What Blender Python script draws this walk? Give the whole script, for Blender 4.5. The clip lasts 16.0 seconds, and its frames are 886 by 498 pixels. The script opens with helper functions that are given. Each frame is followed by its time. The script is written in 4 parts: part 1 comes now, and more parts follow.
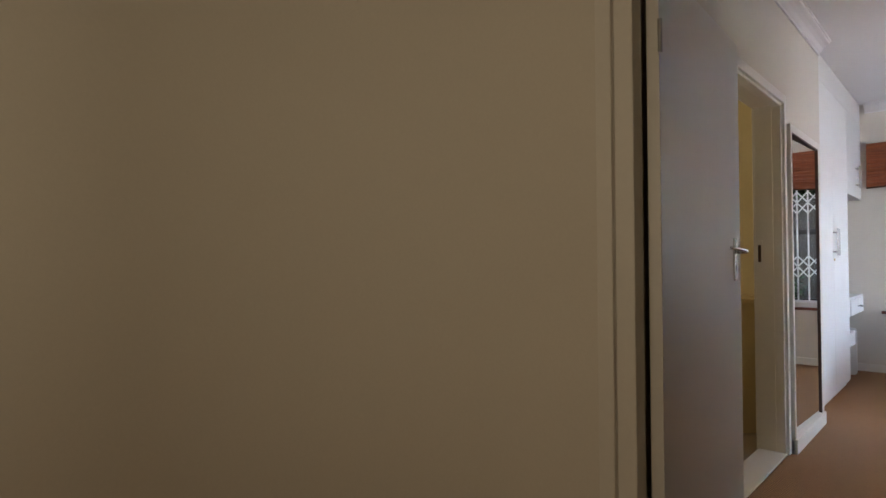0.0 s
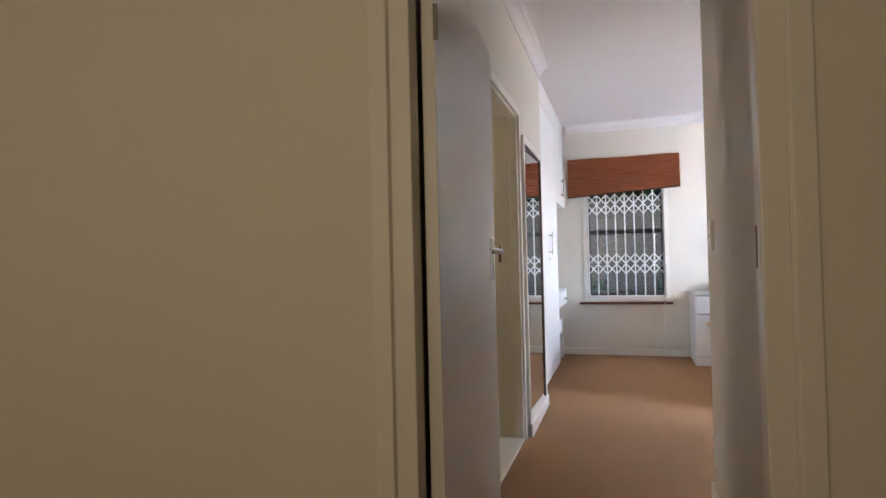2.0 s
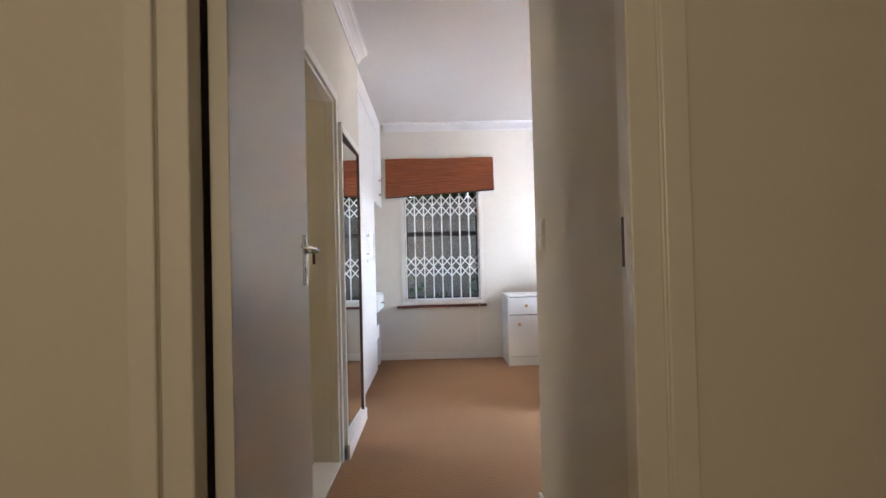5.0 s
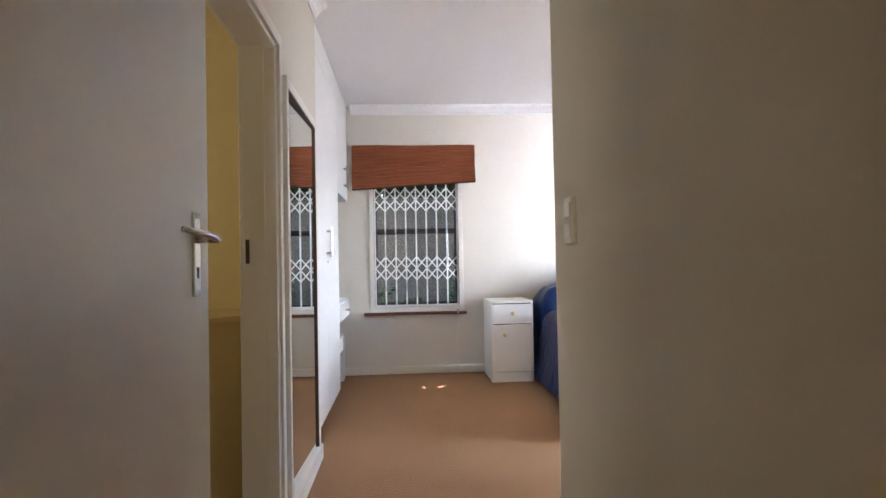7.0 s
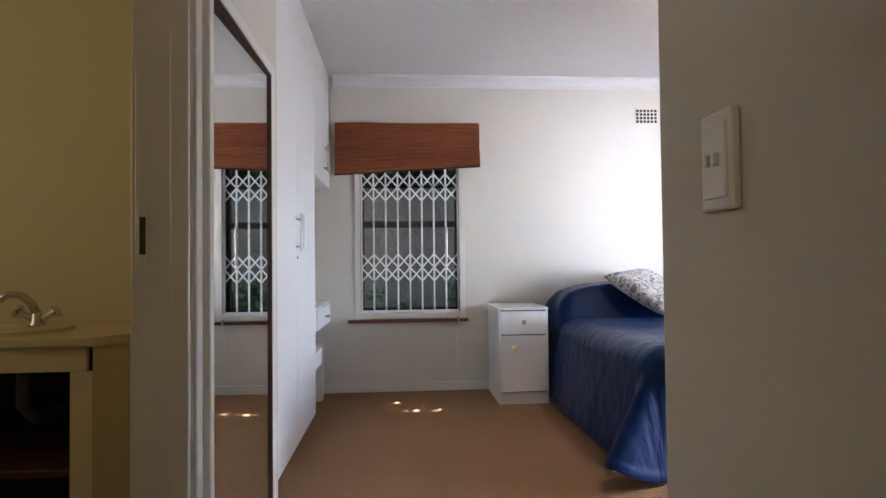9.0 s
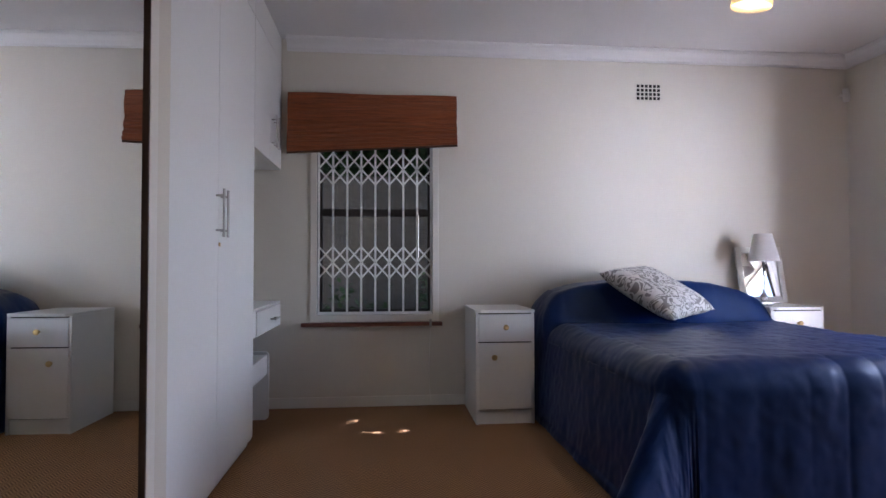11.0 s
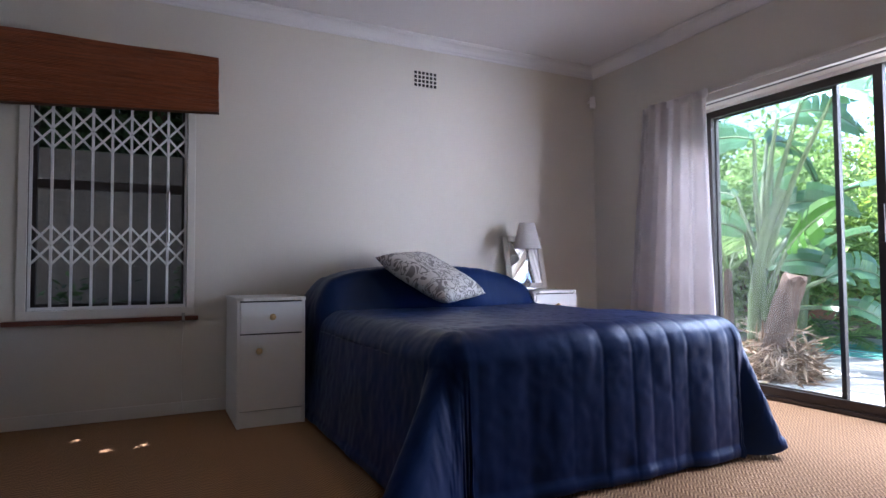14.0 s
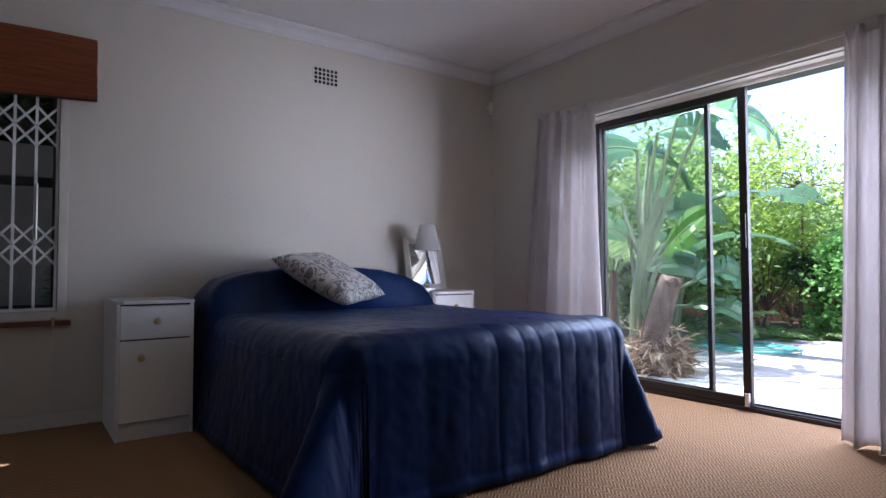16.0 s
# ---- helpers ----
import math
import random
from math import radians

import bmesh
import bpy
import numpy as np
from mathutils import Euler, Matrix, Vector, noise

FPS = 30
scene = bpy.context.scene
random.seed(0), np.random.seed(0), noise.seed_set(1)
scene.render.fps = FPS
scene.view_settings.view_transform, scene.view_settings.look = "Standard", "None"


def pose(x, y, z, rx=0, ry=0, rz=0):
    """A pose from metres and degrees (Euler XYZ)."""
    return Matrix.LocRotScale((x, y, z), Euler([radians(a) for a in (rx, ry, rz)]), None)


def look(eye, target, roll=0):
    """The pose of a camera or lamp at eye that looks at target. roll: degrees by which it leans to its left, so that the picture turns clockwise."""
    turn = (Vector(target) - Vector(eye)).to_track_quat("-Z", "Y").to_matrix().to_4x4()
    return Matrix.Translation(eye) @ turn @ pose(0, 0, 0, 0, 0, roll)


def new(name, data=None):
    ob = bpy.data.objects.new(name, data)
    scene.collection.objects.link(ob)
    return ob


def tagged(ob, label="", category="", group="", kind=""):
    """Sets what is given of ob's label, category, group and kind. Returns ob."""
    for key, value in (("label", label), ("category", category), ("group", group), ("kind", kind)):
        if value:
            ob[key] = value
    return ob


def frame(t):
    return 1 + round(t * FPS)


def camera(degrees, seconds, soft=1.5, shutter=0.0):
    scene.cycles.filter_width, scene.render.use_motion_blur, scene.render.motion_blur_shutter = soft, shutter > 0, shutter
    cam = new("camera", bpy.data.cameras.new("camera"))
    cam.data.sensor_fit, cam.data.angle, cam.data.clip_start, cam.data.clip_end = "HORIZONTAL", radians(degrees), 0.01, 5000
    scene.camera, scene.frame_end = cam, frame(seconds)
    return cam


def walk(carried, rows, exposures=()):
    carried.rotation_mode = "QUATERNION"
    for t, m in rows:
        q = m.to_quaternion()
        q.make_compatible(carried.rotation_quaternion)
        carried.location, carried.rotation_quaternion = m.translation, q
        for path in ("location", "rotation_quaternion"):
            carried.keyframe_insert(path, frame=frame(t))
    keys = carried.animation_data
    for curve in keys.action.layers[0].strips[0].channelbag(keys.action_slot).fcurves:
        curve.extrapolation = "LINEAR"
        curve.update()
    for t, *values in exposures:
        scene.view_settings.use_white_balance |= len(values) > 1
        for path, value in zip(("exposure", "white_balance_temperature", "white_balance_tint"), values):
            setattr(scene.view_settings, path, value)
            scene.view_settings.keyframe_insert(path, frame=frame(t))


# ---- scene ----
cam = camera(74.0, 16.0)
PATH = [
    (0, (0.17, -7.186, 1.124), (-1.174, -5.706, 1.163), -0.3),
    (0.5, (0.054, -7.203, 1.131), (-1.045, -5.533, 1.176), -0.9),
    (1, (0.011, -7.183, 1.131), (-0.914, -5.41, 1.17), -0.9),
    (1.5, (-0.028, -7.093, 1.121), (-0.786, -5.242, 1.163), -1.3),
    (2, (-0.038, -7.016, 1.124), (-0.622, -5.104, 1.163), -1.3),
    (2.5, (-0.044, -6.983, 1.131), (-0.446, -5.024, 1.168), -1.5),
    (3, (-0.061, -6.938, 1.127), (-0.295, -4.952, 1.163), -1.6),
    (3.5, (-0.075, -6.906, 1.118), (-0.195, -4.91, 1.154), -1.6),
    (4, (-0.086, -6.88, 1.112), (-0.136, -4.881, 1.148), -1.6),
    (6.5, (-0.154, -6.05, 1.114), (-0.041, -4.053, 1.156), -1.1),
    (7, (-0.132, -5.851, 1.097), (0.001, -3.856, 1.141), -1.1),
    (7.5, (-0.097, -5.62, 1.094), (0.04, -3.625, 1.138), -1.0),
    (8, (-0.096, -5.386, 1.076), (0.04, -3.392, 1.121), -0.8),
    (8.5, (-0.102, -5.186, 1.075), (0.04, -3.192, 1.122), -0.7),
    (11, (0.072, -4.31, 1.021), (0.265, -2.32, 1.075), -0.1),
    (11.5, (0.131, -4.211, 0.992), (0.365, -2.226, 1.056), -0.0),
    (12, (0.157, -4.123, 0.955), (0.462, -2.147, 1.025), 0.0),
    (12.5, (0.173, -4.08, 0.907), (0.609, -2.13, 0.987), -0.1),
    (13, (0.191, -4.057, 0.879), (0.792, -2.151, 0.963), -0.2),
    (13.5, (0.2, -4.036, 0.86), (0.964, -2.19, 0.946), -0.3),
    (14, (0.211, -4.041, 0.864), (1.1, -2.251, 0.945), -0.4),
    (14.5, (0.234, -4.045, 0.864), (1.234, -2.315, 0.942), -0.3),
    (15, (0.228, -4.049, 0.873), (1.32, -2.375, 0.947), -0.3),
    (15.5, (0.222, -4.049, 0.882), (1.364, -2.409, 0.953), -0.3),
    (16, (0.215, -4.046, 0.882), (1.391, -2.43, 0.957), -0.2),
]
EXPOSURE = [(0, 3.95, 5800, 17), (1, 4.3, 5800, 17), (2, 4.4, 5800, 17), (4, 4.45, 5800, 16), (6.5, 4.4, 5950, 16), (8.5, 3.9, 5900, 16), (11, 2.8, 5800, 22), (12.5, 2.65, 5800, 22), (14, 2.35, 5650, 22), (16, 1.85, 5650, 22)]
walk(cam, [(t, look(eye, target, roll)) for t, eye, target, roll in PATH], EXPOSURE)

# world, sun
SUN_EL, SUN_DIR = radians(60), Vector((-0.2, 0.78, 1.5)).normalized()
w = bpy.data.worlds.new("sky")
scene.world = w
w.use_nodes = True
nt = w.node_tree
sky = nt.nodes.new("ShaderNodeTexSky")
sky.sky_type = 'NISHITA'
sky.sun_disc = False
sky.sun_elevation = SUN_EL
sky.sun_rotation = math.atan2(SUN_DIR.x, SUN_DIR.y)
nt.links.new(sky.outputs[0], nt.nodes["Background"].inputs[0])
nt.nodes["Background"].inputs[1].default_value = 0.15
sun = new("sun", bpy.data.lights.new("sun", 'SUN'))
sun.data.energy, sun.data.angle, sun.data.color = 5.0, radians(0.6), (1, 0.95, 0.87)
sun.rotation_mode = 'QUATERNION'
sun.rotation_quaternion = SUN_DIR.to_track_quat('Z', 'Y')


def fill_light(name, m, sx, sy, power, col, spread=180):
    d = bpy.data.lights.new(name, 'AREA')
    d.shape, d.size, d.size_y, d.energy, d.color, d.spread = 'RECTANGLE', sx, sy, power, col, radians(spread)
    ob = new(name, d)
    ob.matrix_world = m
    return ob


# unseen area lamps added to light the hall and the bathroom
fill_light("hall_fill_lamp", pose(-0.7, -8.25, 1.55, 90, 0, 0), 1.28, 1.18, 0.68, (1, 0.79, 0.46))
fill_light("bath_fill_lamp", pose(-2.65, -3.9, 1.75, 0, -90, 0), 0.78, 0.78, 0.4, (1, 0.8, 0.46))
# area lamp added above the sliding door's head, standing in for sky light over the deck
fill_light("sky_fill_over_deck", look((4.85, -2.0, 2.86), (2.0, -2.0, 0.7)), 2.2, 0.9, 85, (0.86, 0.93, 1))
# area lamps added out of view beyond the deck, standing in for open sky
fill_light("sky_fill_far_deck", look((6.8, -3.1, 1.5), (-0.6, -2.0, 0.5)), 2.4, 2.0, 3.4, (0.9, 0.95, 1), 50)
fill_light("sky_fill_far_deck", look((5.15, -4.65, 1.4), (2.5, -0.6, 1.95)), 2.8, 2.0, 18, (0.92, 0.96, 1), 60)
bulb = bpy.data.lights.new("pendant_bulb", 'POINT')
bulb.energy, bulb.color, bulb.shadow_soft_size = 1.2, (1, 0.75, 0.42), 0.03
new("pendant_bulb", bulb).location = (1.667, -1.9, 2.24)


# ---- materials ----
def links(mt):
    return mt.node_tree.nodes, mt.node_tree.links


def material(name, col, rough=0.6, metal=0.0, vary=0.06, scale=3.0, grain=60.0, bump=0.1, spec=0.5, stretch=(1, 1, 1), dist=0.002, rnd=0.0):
    """A surface with colour drift at a large scale, grain at a small one, and a fine relief."""
    mt = bpy.data.materials.new(name)
    mt.use_nodes = True
    n, l = links(mt)
    b = n["Principled BSDF"]
    tc = n.new("ShaderNodeTexCoord")
    mp = n.new("ShaderNodeMapping")
    mp.inputs["Scale"].default_value = stretch
    l.new(tc.outputs["Object"], mp.inputs[0])
    big = n.new("ShaderNodeTexNoise")
    big.inputs["Scale"].default_value = scale
    big.inputs["Detail"].default_value = 5
    small = n.new("ShaderNodeTexNoise")
    small.inputs["Scale"].default_value = grain
    small.inputs["Detail"].default_value = 3
    for t in (big, small):
        l.new(mp.outputs[0], t.inputs["Vector"])
    add = n.new("ShaderNodeMath")
    add.operation = 'ADD'
    l.new(big.outputs["Fac"], add.inputs[0])
    l.new(small.outputs["Fac"], add.inputs[1])
    last = add.outputs[0]
    if rnd:
        oi = n.new("ShaderNodeObjectInfo")
        ma = n.new("ShaderNodeMath")
        ma.operation = 'MULTIPLY_ADD'
        ma.inputs[1].default_value = rnd
        l.new(oi.outputs["Random"], ma.inputs[0])
        l.new(last, ma.inputs[2])
        last = ma.outputs[0]
    mr = n.new("ShaderNodeMapRange")
    mr.inputs["From Min"].default_value = 0.6
    mr.inputs["From Max"].default_value = 1.4 + rnd
    l.new(last, mr.inputs["Value"])
    mix = n.new("ShaderNodeMix")
    mix.data_type = 'RGBA'
    mix.inputs[6].default_value = (*[c * (1 - vary) for c in col], 1)
    mix.inputs[7].default_value = (*[min(1, c * (1 + vary)) for c in col], 1)
    l.new(mr.outputs[0], mix.inputs[0])
    l.new(mix.outputs[2], b.inputs["Base Color"])
    b.inputs["Roughness"].default_value = rough
    b.inputs["Metallic"].default_value = metal
    b.inputs["Specular IOR Level"].default_value = spec
    if bump:
        bp = n.new("ShaderNodeBump")
        bp.inputs["Strength"].default_value = bump
        bp.inputs["Distance"].default_value = dist
        l.new(last, bp.inputs["Height"])
        l.new(bp.outputs[0], b.inputs["Normal"])
    return mt


def math_node(n, l, op, a, b=None, c=None):
    m = n.new("ShaderNodeMath")
    m.operation = op
    for i, v in enumerate((a, b, c)):
        if v is None:
            continue
        if isinstance(v, (int, float)):
            m.inputs[i].default_value = v
        else:
            l.new(v, m.inputs[i])
    return m.outputs[0]


def carpet_material():
    """Brown sisal weave in a zigzag of fine ribs."""
    mt = bpy.data.materials.new("sisal_carpet")
    mt.use_nodes = True
    n, l = links(mt)
    b = n["Principled BSDF"]
    tc = n.new("ShaderNodeTexCoord")
    sp = n.new("ShaderNodeSeparateXYZ")
    wob = n.new("ShaderNodeTexNoise")
    wob.inputs["Scale"].default_value = 14
    l.new(tc.outputs["Object"], wob.inputs["Vector"])
    l.new(tc.outputs["Object"], sp.inputs[0])
    wv = math_node(n, l, 'MULTIPLY', wob.outputs["Fac"], 0.012)
    zig = math_node(n, l, 'PINGPONG', sp.outputs[0], 0.034)
    s = math_node(n, l, 'ADD', sp.outputs[1], zig)
    s = math_node(n, l, 'ADD', s, wv)
    rib = math_node(n, l, 'SINE', math_node(n, l, 'MULTIPLY', s, 2 * math.pi / 0.02))
    knot = math_node(n, l, 'SINE', math_node(n, l, 'MULTIPLY', sp.outputs[0], 2 * math.pi / 0.0085))
    grain = n.new("ShaderNodeTexNoise")
    grain.inputs["Scale"].default_value = 160
    grain.inputs["Detail"].default_value = 4
    l.new(tc.outputs["Object"], grain.inputs["Vector"])
    big = n.new("ShaderNodeTexNoise")
    big.inputs["Scale"].default_value = 1.6
    big.inputs["Detail"].default_value = 6
    l.new(tc.outputs["Object"], big.inputs["Vector"])
    v = math_node(n, l, 'MULTIPLY_ADD', rib, 0.4, grain.outputs["Fac"])
    v = math_node(n, l, 'MULTIPLY_ADD', knot, 0.05, v)
    v = math_node(n, l, 'MULTIPLY_ADD', big.outputs["Fac"], 0.35, v)
    r = n.new("ShaderNodeValToRGB")
    r.color_ramp.elements[0].position, r.color_ramp.elements[0].color = 0.38, (0.16, 0.08, 0.036, 1)
    r.color_ramp.elements[1].position, r.color_ramp.elements[1].color = 0.95, (0.45, 0.262, 0.13, 1)
    l.new(v, r.inputs[0])
    l.new(r.outputs[0], b.inputs["Base Color"])
    b.inputs["Roughness"].default_value = 0.85
    b.inputs["Specular IOR Level"].default_value = 0.25
    bp = n.new("ShaderNodeBump")
    bp.inputs["Strength"].default_value = 0.75
    bp.inputs["Distance"].default_value = 0.004
    l.new(v, bp.inputs["Height"])
    l.new(bp.outputs[0], b.inputs["Normal"])
    return mt


def damask_material():
    """Grey cotton with a pale scrolled pattern."""
    mt = bpy.data.materials.new("scroll_cotton")
    mt.use_nodes = True
    n, l = links(mt)
    b = n["Principled BSDF"]
    tc = n.new("ShaderNodeTexCoord")
    no = n.new("ShaderNodeTexNoise")
    no.inputs["Scale"].default_value = 7.5
    no.inputs["Detail"].default_value = 1.5
    no.inputs["Distortion"].default_value = 2.2
    l.new(tc.outputs["Object"], no.inputs["Vector"])
    band = math_node(n, l, 'ABSOLUTE', math_node(n, l, 'SINE', math_node(n, l, 'MULTIPLY', no.outputs["Fac"], 17.0)))
    r = n.new("ShaderNodeValToRGB")
    r.color_ramp.elements[0].position, r.color_ramp.elements[0].color = 0.52, (0.2, 0.19, 0.185, 1)
    r.color_ramp.elements[1].position, r.color_ramp.elements[1].color = 0.66, (0.56, 0.54, 0.52, 1)
    l.new(band, r.inputs[0])
    l.new(r.outputs[0], b.inputs["Base Color"])
    b.inputs["Roughness"].default_value = 0.85
    return mt


def satin_material():
    mt = material("navy_satin", (0.0058, 0.018, 0.076), 0.36, 0, 0.18, 2.5, 240, 0.25, 0.24, dist=0.001)
    b = mt.node_tree.nodes["Principled BSDF"]
    b.inputs["Sheen Weight"].default_value = 0.02
    b.inputs["Specular Tint"].default_value = (0.45, 0.65, 1, 1)
    b.inputs["Sheen Roughness"].default_value = 0.4
    b.inputs["Sheen Tint"].default_value = (0.35, 0.5, 1, 1)
    return mt


def thin_material(name, col, share, rough=0.8, grain=300):
    """Cloth or leaf that lets light through."""
    mt = material(name, col, rough, 0, 0.12, 4, grain, 0.1)
    n, l = links(mt)
    b, out = n["Principled BSDF"], n["Material Output"]
    tr = n.new("ShaderNodeBsdfTranslucent")
    src = b.inputs["Base Color"].links[0].from_socket
    l.new(src, tr.inputs[0])
    mx = n.new("ShaderNodeMixShader")
    mx.inputs[0].default_value = share
    l.new(b.outputs[0], mx.inputs[1])
    l.new(tr.outputs[0], mx.inputs[2])
    l.new(mx.outputs[0], out.inputs[0])
    return mt


def leaf_material(name, dark, light, share=0.35, rough=0.45):
    """Leaves, each of its own green."""
    mt = bpy.data.materials.new(name)
    mt.use_nodes = True
    n, l = links(mt)
    b, out = n["Principled BSDF"], n["Material Output"]
    ge = n.new("ShaderNodeNewGeometry")
    mix = n.new("ShaderNodeMix")
    mix.data_type = 'RGBA'
    mix.inputs[6].default_value, mix.inputs[7].default_value = (*dark, 1), (*light, 1)
    l.new(ge.outputs["Random Per Island"], mix.inputs[0])
    l.new(mix.outputs[2], b.inputs["Base Color"])
    b.inputs["Roughness"].default_value = rough
    tr = n.new("ShaderNodeBsdfTranslucent")
    l.new(mix.outputs[2], tr.inputs[0])
    mx = n.new("ShaderNodeMixShader")
    mx.inputs[0].default_value = share
    l.new(b.outputs[0], mx.inputs[1])
    l.new(tr.outputs[0], mx.inputs[2])
    l.new(mx.outputs[0], out.inputs[0])
    return mt


def glass_material(name="window_glass", gloss=1.0):
    mt = bpy.data.materials.new(name)
    mt.use_nodes = True
    n, l = links(mt)
    out = n["Material Output"]
    tr, gl, mx, fr = (n.new("ShaderNodeBsdfTransparent"), n.new("ShaderNodeBsdfGlossy"), n.new("ShaderNodeMixShader"), n.new("ShaderNodeFresnel"))
    tr.inputs[0].default_value = (0.93, 0.96, 0.95, 1)
    gl.inputs["Color"].default_value = (gloss, gloss, gloss, 1)
    gl.inputs["Roughness"].default_value = 0.01
    fr.inputs["IOR"].default_value = 1.45
    l.new(fr.outputs[0], mx.inputs[0])
    l.new(tr.outputs[0], mx.inputs[1])
    l.new(gl.outputs[0], mx.inputs[2])
    l.new(mx.outputs[0], out.inputs[0])
    return mt


M_WALL = material("cream_wall_paint", (0.69, 0.65, 0.575), 0.75, 0, 0.03, 1.2, 90, 0.12, 0.3)
M_CEIL = material("white_ceiling_paint", (0.78, 0.77, 0.765), 0.85, 0, 0.02, 1.0, 60, 0.1, 0.2)
M_BATH = material("yellow_bath_paint", (0.72, 0.62, 0.38), 0.6, 0, 0.04, 2, 80, 0.1, 0.4)
M_TRIM = material("white_gloss_paint", (0.74, 0.71, 0.65), 0.32, 0, 0.03, 3, 50, 0.08)
M_DOOR = material("white_door_paint", (0.72, 0.695, 0.65), 0.38, 0, 0.025, 2, 70, 0.07)
M_MELA = material("white_melamine", (0.77, 0.77, 0.755), 0.34, 0, 0.02, 2, 40, 0.03)
M_CARPET = carpet_material()
M_BAMBOO = material("bamboo_reed", (0.25, 0.074, 0.027), 0.5, 0, 0.6, 9, 60, 0.5, stretch=(0.5, 1, 12))
M_GRILLE = material("white_powder_coat", (0.82, 0.82, 0.81), 0.4, 0, 0.03, 5, 80, 0.05)
M_DARK = material("bronze_aluminium", (0.035, 0.028, 0.025), 0.38, 0.4, 0.15, 4, 90, 0.05)
M_STEELW = material("dark_window_paint", (0.03, 0.024, 0.022), 0.5, 0, 0.2, 4, 60, 0.1)
# reflections cut in both glasses; the second mutes the hall lamp's glint
M_GLASS = glass_material("window_glass", 0.4)
M_DIMGLASS = glass_material("window_glass_dim", 0.25)
M_MIRROR = material("mirror_silver", (0.9, 0.92, 0.91), 0.01, 1, 0, bump=0)
M_CHROME = material("satin_steel", (0.62, 0.61, 0.6), 0.25, 1, 0.05, 8, 200, 0.04)
M_NICKEL = material("brushed_nickel", (0.42, 0.41, 0.39), 0.33, 1, 0.06, 8, 200, 0.04)
M_BROWN = material("dark_stained_wood", (0.06, 0.025, 0.014), 0.45, 0, 0.3, 6, 60, 0.15, stretch=(1, 1, 0.1))
M_TILE = material("brown_sill_tile", (0.16, 0.05, 0.03), 0.3, 0, 0.2, 8, 60, 0.1)
M_PINE = material("pine_knob", (0.62, 0.44, 0.2), 0.4, 0, 0.15, 20, 120, 0.05)
M_NAVY = satin_material()
M_DAMASK = damask_material()
M_CURTAIN = thin_material("pale_curtain_cotton", (0.8, 0.76, 0.75), 0.42)
M_SHADE = thin_material("white_lampshade", (0.86, 0.84, 0.83), 0.35)
M_CREAMSHADE = thin_material("cream_lampshade", (0.88, 0.81, 0.66), 0.5)
M_PLASTIC = material("white_plastic", (0.8, 0.78, 0.73), 0.35, 0, 0.02, 6, 60, 0.02)
M_BLACK = material("black_rubber", (0.012, 0.012, 0.012), 0.6, 0, 0.2, 6, 60, 0.05)
# near-black standing for the shade inside holes, gaps and the vanity cupboard
M_HOLE = material("shade_black", (0.01, 0.009, 0.008), 0.9, 0, 0.2, 6, 60, 0)
M_CRYSTAL = material("lamp_crystal", (0.75, 0.76, 0.78), 0.08, 0, 0.02, 6, 60, 0.0)
M_CRYSTAL.node_tree.nodes["Principled BSDF"].inputs["Transmission Weight"].default_value = 0.8
M_COUNTER = material("yellow_vanity_top", (0.66, 0.55, 0.34), 0.25, 0, 0.05, 4, 60, 0.04)
M_DECK = material("weathered_deck_wood", (0.38, 0.35, 0.32), 0.75, 0, 0.25, 4, 40, 0.4, stretch=(6, 0.4, 1), rnd=0.6)
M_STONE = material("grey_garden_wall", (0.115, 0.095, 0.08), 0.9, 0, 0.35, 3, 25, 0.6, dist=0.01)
M_BRICK = material("red_brown_brick", (0.24, 0.1, 0.06), 0.85, 0, 0.3, 5, 40, 0.4, dist=0.005, rnd=0.5)
M_BARK = material("grey_brown_bark", (0.11, 0.064, 0.045), 0.9, 0, 0.4, 6, 30, 0.8, stretch=(1, 1, 0.3), dist=0.01)
M_DRY = leaf_material("dry_palm_leaf", (0.2, 0.11, 0.06), (0.5, 0.36, 0.25), 0.15, 0.7)
M_LEAF = leaf_material("shrub_leaf", (0.11, 0.2, 0.06), (0.34, 0.48, 0.16), 0.6)
M_LIME = leaf_material("lime_leaf", (0.15, 0.28, 0.04), (0.4, 0.52, 0.1), 0.6)
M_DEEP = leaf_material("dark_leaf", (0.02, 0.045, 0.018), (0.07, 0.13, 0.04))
M_IVY = leaf_material("ivy_leaf", (0.12, 0.3, 0.07), (0.28, 0.52, 0.15), 0.6)
M_BANANA = leaf_material("banana_leaf", (0.03, 0.085, 0.04), (0.11, 0.22, 0.10), 0.4, 0.28)
M_STEM = material("green_stalk", (0.08, 0.105, 0.04), 0.5, 0, 0.3, 4, 40, 0.3, stretch=(1, 1, 0.2))
M_HOSE = material("teal_hose", (0.06, 0.3, 0.26), 0.4, 0, 0.1, 5, 60, 0.05)
M_SOIL = material("garden_soil", (0.09, 0.07, 0.05), 0.95, 0, 0.4, 1.5, 20, 0.7, dist=0.02)
M_ROOF = material("grey_roof_sheet", (0.25, 0.25, 0.25), 0.7, 0, 0.1, 2, 30, 0.1)


# ---- mesh helpers ----
def bx(bm, x0, x1, y0, y1, z0, z1, bevel=0.0, seg=2):
    m = Matrix.Translation(((x0 + x1) / 2, (y0 + y1) / 2, (z0 + z1) / 2)) @ Matrix.Diagonal((abs(x1 - x0), abs(y1 - y0), abs(z1 - z0), 1))
    vs = bmesh.ops.create_cube(bm, size=1, matrix=m)["verts"]
    if bevel:
        es = list({e for v in vs for e in v.link_edges})
        bmesh.ops.bevel(bm, geom=es, offset=bevel, segments=seg, affect='EDGES', profile=0.5)
    return bm


